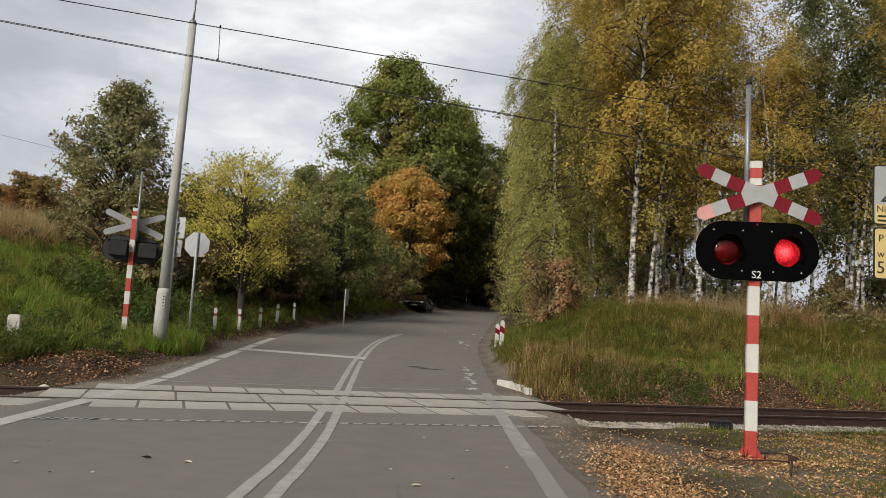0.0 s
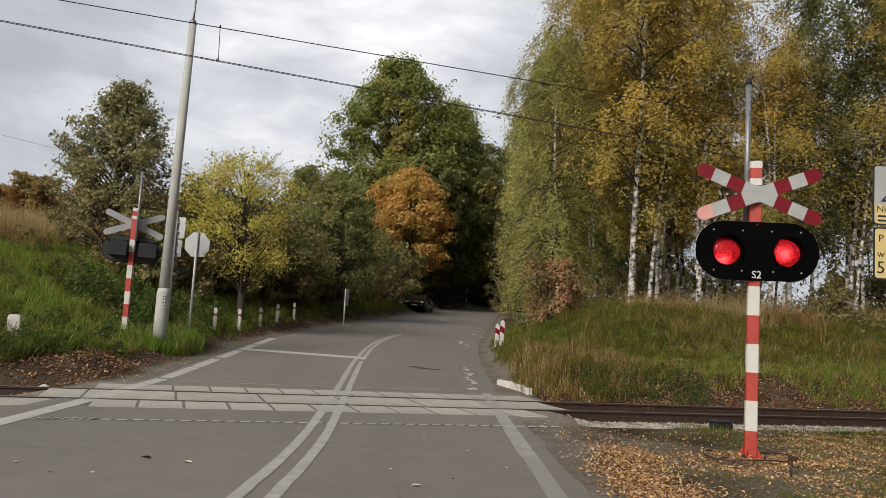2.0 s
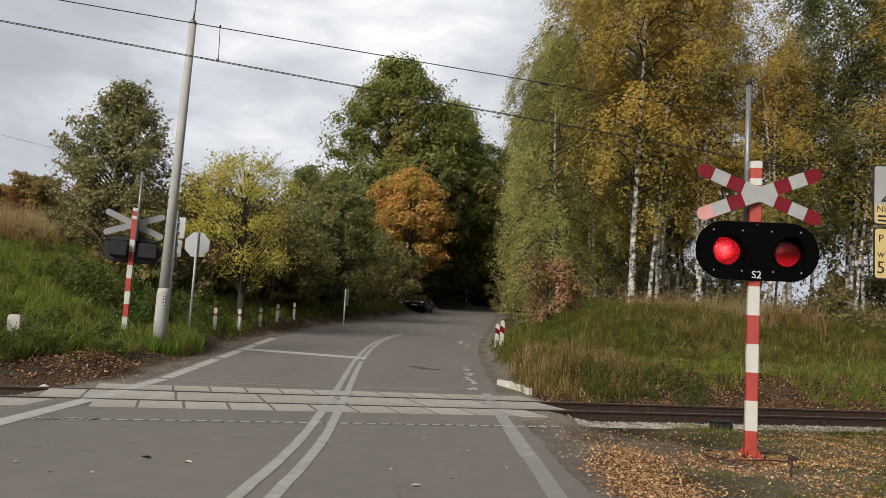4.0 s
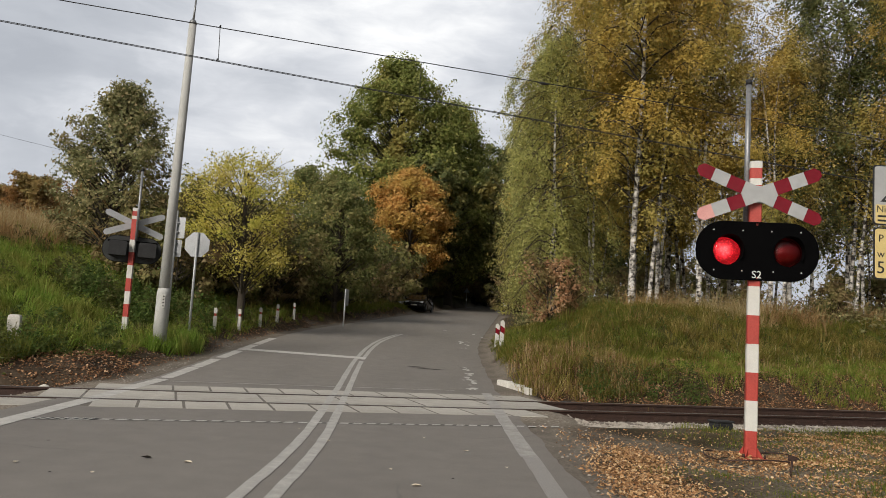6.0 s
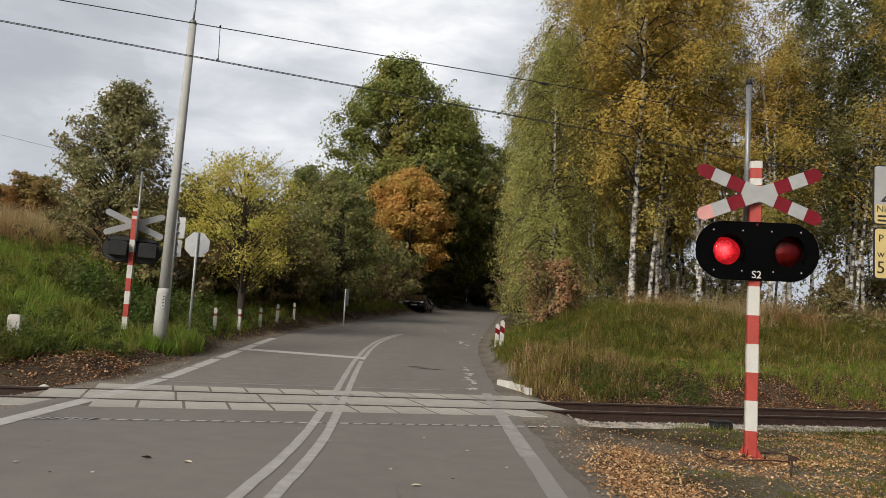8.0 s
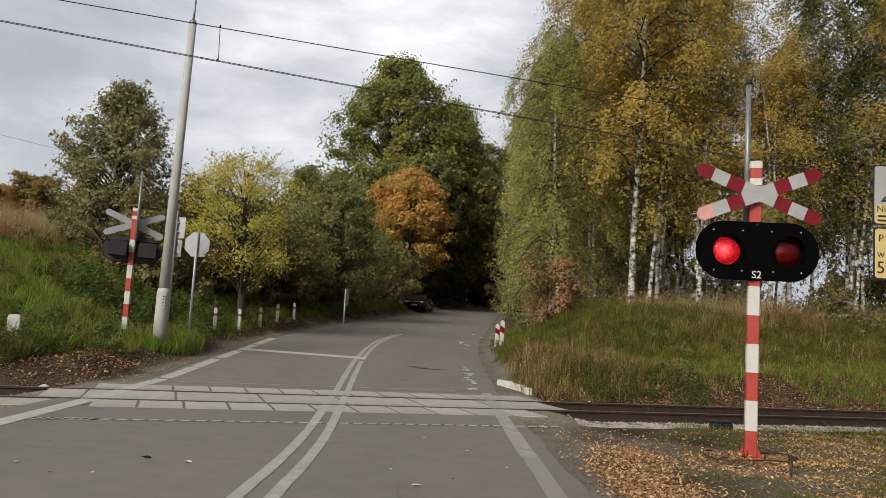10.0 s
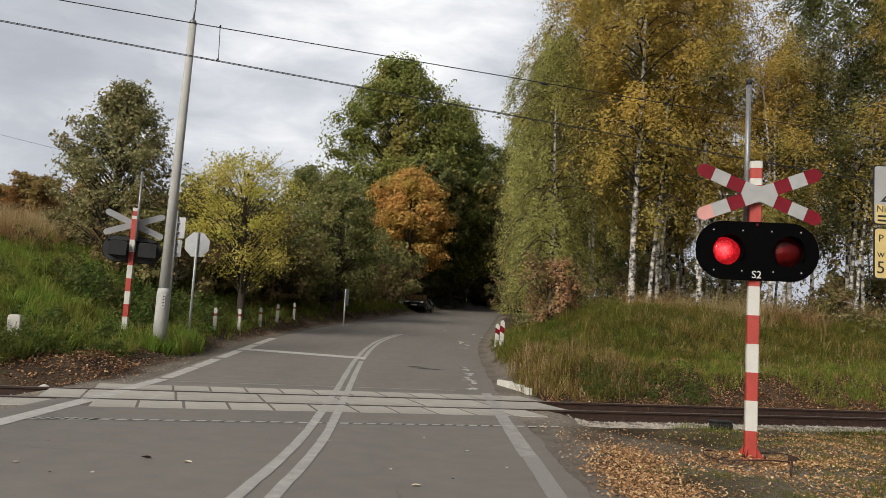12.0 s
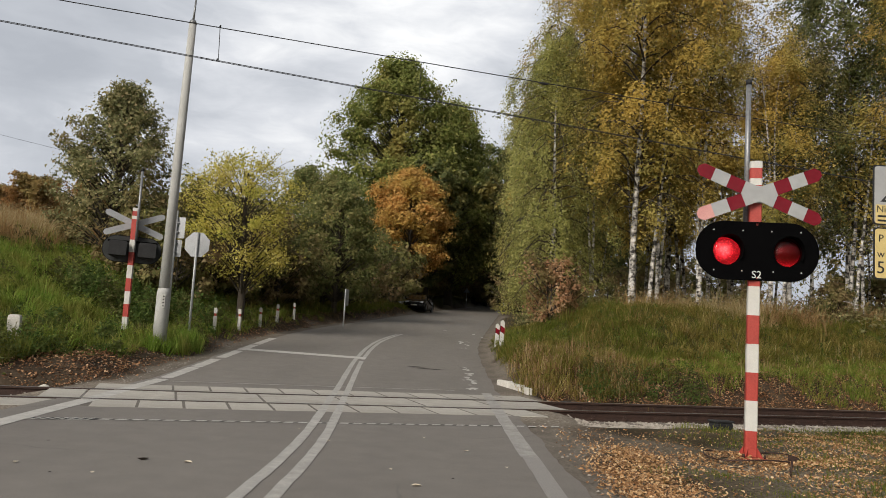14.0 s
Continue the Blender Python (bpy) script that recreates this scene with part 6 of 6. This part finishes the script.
    # near verge: sparse green
    kn = lambda X, Y: soft_step(edges(X, Y)[1], 0.6, 1.5) * soft_step(-edges(X, Y)[2], 1.8, 3.0) * np.maximum(soft_step(patch(X, Y, 1.3), 0.45, 0.85), 0.85 * soft_step(X - 0.25 * (Y - 8), 3.5, 4.4))
    blades("verge_grass", scatter(rng, 10000, 1.8, 12, 4.5, 15.5, kn, 0.07, 6), 0.13, 0.004, GRASS_GREEN, "thin short grass on the verge", 1.2, 7)
    kt = lambda X, Y: soft_step(edges(X, Y)[1], 1.5, 3) * soft_step(2.4 - np.abs(edges(X, Y)[2]), 0, 0.5) * soft_step(patch(X, Y, 2.3), 0.7, 0.95)
    blades("track_grass", scatter(rng, 500, 3, 16, 9, 22, kt, 0.05, 6), 0.28, 0.004, GRASS_DRY, "stray dry grass by the rails", 0.6, 8)
    # fallen leaves
    heap = lambda X, Y, x, y, a, b: np.exp(-((X - x) / a) ** 2 - ((Y - y) / b) ** 2)
    speck = lambda X, Y: soft_step(bumps(X, Y, 1.6) + 0.5 * bumps(X, Y, 3.7) + 0.4 * bumps(X, Y, 8.0), -0.5, 0.5)
    def kf(X, Y):
        d = heap(X, Y, 1.92, 6.9, 0.4, 1.1) + heap(X, Y, 2.2, 8.7, 0.26, 0.7) + 0.4 * heap(X, Y, 3.7, 9.1, 0.7, 0.5)
        d = 2.6 * d * (0.4 + 0.6 * speck(X, Y)) + 0.36 * soft_step(X - 0.25 * (Y - 8), 3.3, 4.0) * (0.35 + 0.65 * speck(X, Y)) + 0.04
        return np.minimum(d, 1) * soft_step(edges(X, Y)[1], 0.0, 0.5) * soft_step(-edges(X, Y)[2], 2.7, 3.6)
    f = scatter(rng, 250000, 0.9, 10.5, 4.5, 13.5, kf)
    f3 = np.column_stack([f, ground_z(f[:, 0], f[:, 1]) + rng.uniform(0.006, 0.035, len(f))])
    tagged(new("fallen_leaves", leaf_mesh("fallen_leaves", f3, 0.026, LEAF_FALLEN, rng, 0.15, 1.4)), "orange and tan fallen leaves on the verge", "leaves", kind="stuff")
    kf = lambda X, Y: soft_step(edges(X, Y)[0], 0.25, 0.7) * (1 - soft_step(edges(X, Y)[0], 1.3, 2.2)) * soft_step(edges(X, Y)[2], 2.0, 2.8)
    f = scatter(rng, 60000, -9.5, -1, 12, 60, kf)
    f3 = np.column_stack([f, ground_z(f[:, 0], f[:, 1]) + rng.uniform(0.006, 0.04, len(f))])
    tagged(new("leaf_litter", leaf_mesh("leaf_litter", f3, 0.04, LEAF_LITTER, rng, 0.2, 1.3)), "brown leaf litter along the road's edge", "leaves", kind="stuff")
    kf = lambda X, Y: soft_step(edges(X, Y)[2], 1.6, 2.2) * (1 - soft_step(edges(X, Y)[2], 4.2, 5.5))
    f = np.concatenate([scatter(rng, 16000, -12, -6, 10, 19, kf), scatter(rng, 120000, 2.2, 19, 15, 26, kf)])
    f3 = np.column_stack([f, ground_z(f[:, 0], f[:, 1]) + rng.uniform(0.01, 0.06, len(f))])
    tagged(new("leaf_litter", leaf_mesh("leaf_litter", f3, 0.04, LEAF_LITTER, rng, 0.15, 1.3)), "brown leaves in the ditch by the track", "leaves", kind="stuff")


def make_ballast():
    rng = np.random.default_rng(9)
    def keep(X, Y):
        l, r, v = edges(X, Y)
        return soft_step(np.maximum(l, r), 0.9, 1.3) * soft_step(np.where(v > 0, 1.95, 2.75 + 0.25 * bumps(X, Y, 2.3)) - np.abs(v), 0, 0.5)
    u, w = np.concatenate([rng.uniform(1.0, 21, 42000), rng.uniform(-12, -4.5, 8000)]), rng.uniform(-2.9, 1.95, 50000)
    c = np.column_stack([TRACK_POINT[0] + TC * u - TS * w, TRACK_POINT[1] + TS * u + TC * w])
    c = c[rng.random(len(c)) < keep(c[:, 0], c[:, 1])]
    v = across(c[:, 0], c[:, 1])
    c = c[(np.abs(np.abs(v) - GAUGE_HALF) > 0.09)]
    g = scatter(rng, 1800, -7.5, -4.9, 12.5, 24, lambda X, Y: soft_step(edges(X, Y)[0], 0.02, 0.2) * (1 - soft_step(edges(X, Y)[0], 0.8, 1.3)) * soft_step(edges(X, Y)[2], 1.6, 2))
    h = scatter(rng, 260, 1.3, 2.6, 4.5, 14, lambda X, Y: soft_step(edges(X, Y)[1], 0.0, 0.15) * (1 - soft_step(edges(X, Y)[1], 0.4, 1.2)))
    size = np.concatenate([np.full(len(c), 0.029), np.full(len(g) + len(h), 0.014)])
    c = np.concatenate([c, g, h])
    base = np.array([(1, 0, 0), (-1, 0, 0), (0, 1, 0), (0, -1, 0), (0, 0, 1), (0, 0, -1)], float)
    tri = np.array([(0, 2, 4), (2, 1, 4), (1, 3, 4), (3, 0, 4)])
    n = len(c)
    pts = base[None] * rng.uniform(0.55, 1.25, (n, 6, 1)) + rng.normal(0, 0.2, (n, 6, 3))
    a = rng.uniform(0, math.tau, n)
    rot = np.zeros((n, 3, 3))
    rot[:, 0, 0], rot[:, 0, 1], rot[:, 1, 0], rot[:, 1, 1], rot[:, 2, 2] = np.cos(a), -np.sin(a), np.sin(a), np.cos(a), 0.75
    pts = np.einsum("nij,nkj->nki", rot, pts) * (size * rng.uniform(0.6, 1.4, n))[:, None, None]
    pts += np.column_stack([c, ground_z(c[:, 0], c[:, 1]) + size * 0.5])[:, None]
    f = (np.arange(n)[:, None, None] * 6 + tri[None]).ravel()
    tagged(new("ballast", raw_mesh("ballast", pts.reshape(-1, 3), f, 3, STONE)), "loose grey and brown ballast stones", "gravel", kind="stuff")


def road_leaf(x, y, size, mat, label, turn, category="leaf"):
    bm = bmesh.new()
    ring = [(0.0, -0.5), (0.22, -0.22), (0.3, 0.1), (0.14, 0.36), (0.0, 0.55), (-0.17, 0.33), (-0.28, 0.06), (-0.2, -0.25)]
    c = bm.verts.new((0, 0, 0.02 * size))
    vs = [bm.verts.new((px * size, py * size, size * 0.55 * abs(px) + size * 0.2 * py * py)) for px, py in ring]
    for k in range(8):
        bm.faces.new((c, vs[k], vs[(k + 1) % 8]))
    ob = part("fallen_leaf", bm, mat)
    ob.matrix_basis = pose(x, y, float(road_z(x, y)) + 0.004, 0, 0, turn)
    return tagged(ob, label, category)


def make_road_leaves():
    pale = grained("pale_leaf", (0.5, 0.42, 0.31), (0.68, 0.6, 0.48), 20, 90, 0.7, 0.2)
    dark = grained("dark_leaf", (0.008, 0.006, 0.004), (0.02, 0.014, 0.009), 20, 90, 0.8, 0.2, spec=0.1)
    for x, y, s, t in ((-2.07, 6.92, 0.075, 70), (-2.61, 6.28, 0.05, 20), (-0.09, 9.28, 0.05, 0), (0.37, 8.46, 0.05, 60), (-0.1, 6.5, 0.07, 100), (-0.35, 7.16, 0.045, 30), (-3.32, 6.5, 0.06, 10), (-1.1, 8.6, 0.045, 50), (0.72, 7.6, 0.045, 0), (-1.55, 9.4, 0.03, 0)):
        road_leaf(x, y, s * 1.3, pale, "pale dry leaf lying on the asphalt", t)
    for x, y, s in ((-3.6, 7.6, 0.035), (-2.9, 6.2, 0.03), (-2.6, 7.0, 0.025), (0.2, 6.9, 0.03), (-3.2, 5.9, 0.03)):
        road_leaf(x, y, s, dark, "small dark crumb of leaf on the asphalt", s * 9000)
    return road_leaf(-2.46, 7.02, 0.1, dark, "curled dark leaf that the wind turns over", 80)


def make_sky_sheet():
    """A bent sheet of cloud far behind everything, from the horizon up."""
    az, el = np.linspace(-75, 75, 50), np.linspace(-1.0, 58, 24)
    A, E2 = np.meshgrid(np.radians(az), np.radians(el))
    R = 2200.0
    P = np.stack([R * np.sin(A) * np.cos(E2), R * np.cos(A) * np.cos(E2), R * np.sin(E2)], -1).reshape(-1, 3)
    i = (np.arange(23)[:, None] * 50 + np.arange(49)[None]).ravel()
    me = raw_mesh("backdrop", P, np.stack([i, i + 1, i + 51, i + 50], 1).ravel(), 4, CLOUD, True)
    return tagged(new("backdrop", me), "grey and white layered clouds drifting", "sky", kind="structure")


make_ground()
make_road()
make_markings()
make_track()
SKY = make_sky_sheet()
crossing_signal("crossing_signal", pose(3.64, 9.2, 0.0, 0, 0.0, 0), "crossing signal with two flashing red lamps and a striped post")
FAR_XY = (-7.55, 19.2)
crossing_signal("crossing_signal", pose(*FAR_XY, land(*FAR_XY) - 0.06, 0, 0, 203) @ Matrix.Scale(0.95, 4), "crossing signal seen from behind, grey cross and black lamp boxes", False)
make_mast()
make_wires()
make_signs()
make_marker_posts()
make_kerb()
make_car(-1.72, 66.0, -10)
make_car(-3.05, 70.5, 10, (0.3, 0.31, 0.32), "silver grey car parked behind the black one")
WIND_LEAF = make_road_leaves()
make_trees()
make_grass()
make_ballast()
make_crossing_deck()


def motions():
    # clouds drift slowly to the right
    walk(SKY, [(0.0, pose(0, 0, 0, 0, 0, 0)), (7.0, pose(0, 0, 0, 0, 0, -1.4)), (14.0, pose(0, 0, 0, 0, 0, -2.8))])
    # the two light units swing between bright and dark, turn about, every 1.03 s
    for unit, side in LIGHT_UNITS:
        at, rows = unit.location.copy(), []
        def row(t, a):
            if 0.0 <= t <= 14.0:
                rows.append((t, pose(at.x, at.y, at.z, a, 0, 0)))
        lit = side > 0
        t = 0.42 - 2 * 1.03
        rows.append((0.0, pose(at.x, at.y, at.z, 0 if lit else 165, 0, 0)))
        k = 0
        while t < 14.2:
            now = (0 if side > 0 else 180)
            for swing, (a0, a1) in ((t, (now, 180 - now)), (t + 0.525, (180 - now, now))):
                coming = a1 == 0
                for dt, f in (((-0.11, 0.0), (-0.05, 0.35), (0.0, 0.75), (0.07, 1.0)) if coming else ((-0.04, 0.0), (0.02, 0.25), (0.08, 0.5), (0.14, 0.75), (0.25, 1.0))):
                    if swing + dt > 0.02:
                        row(swing + dt, a0 + (a1 - a0) * f)
            t += 1.03
            k += 1
        rows.append((14.0, rows[-1][1]))
        walk(unit, rows)
    # a light wind rocks the birch crowns
    rng = random.Random(12)
    for tree in [o for o in scene.objects if o.name.startswith("birch_tree")]:
        crown = next(c for c in tree.children if c.name.startswith("crown"))
        ph, rows = rng.uniform(0, 6), []
        for k in range(29):
            t = k * 0.5
            rows.append((t, pose(0, 0, 0, 0.16 * math.sin(t * 2.1 + ph) + 0.08 * math.sin(t * 4.7 + ph * 2), 0.18 * math.sin(t * 1.7 + ph * 3), 0)))
        walk(crown, rows)
    # the curled leaf lies still, then a gust tips it over once
    x, y, z = WIND_LEAF.location
    walk(WIND_LEAF, [(0.0, pose(x, y, z, 0, 0, 80)), (12.3, pose(x, y, z, 0, 0, 80)), (12.43, pose(x, y, z + 0.02, 0, 60, 80)), (12.53, pose(x - 0.01, y + 0.01, z + 0.035, 0, 120, 95)),
                     (12.7, pose(x, y - 0.08, z + 0.019, 0, 175, 110)), (13.0, pose(x, y - 0.08, z + 0.019, 0, 175, 112)), (14.0, pose(x, y - 0.08, z + 0.019, 0, 175, 112))])


motions()
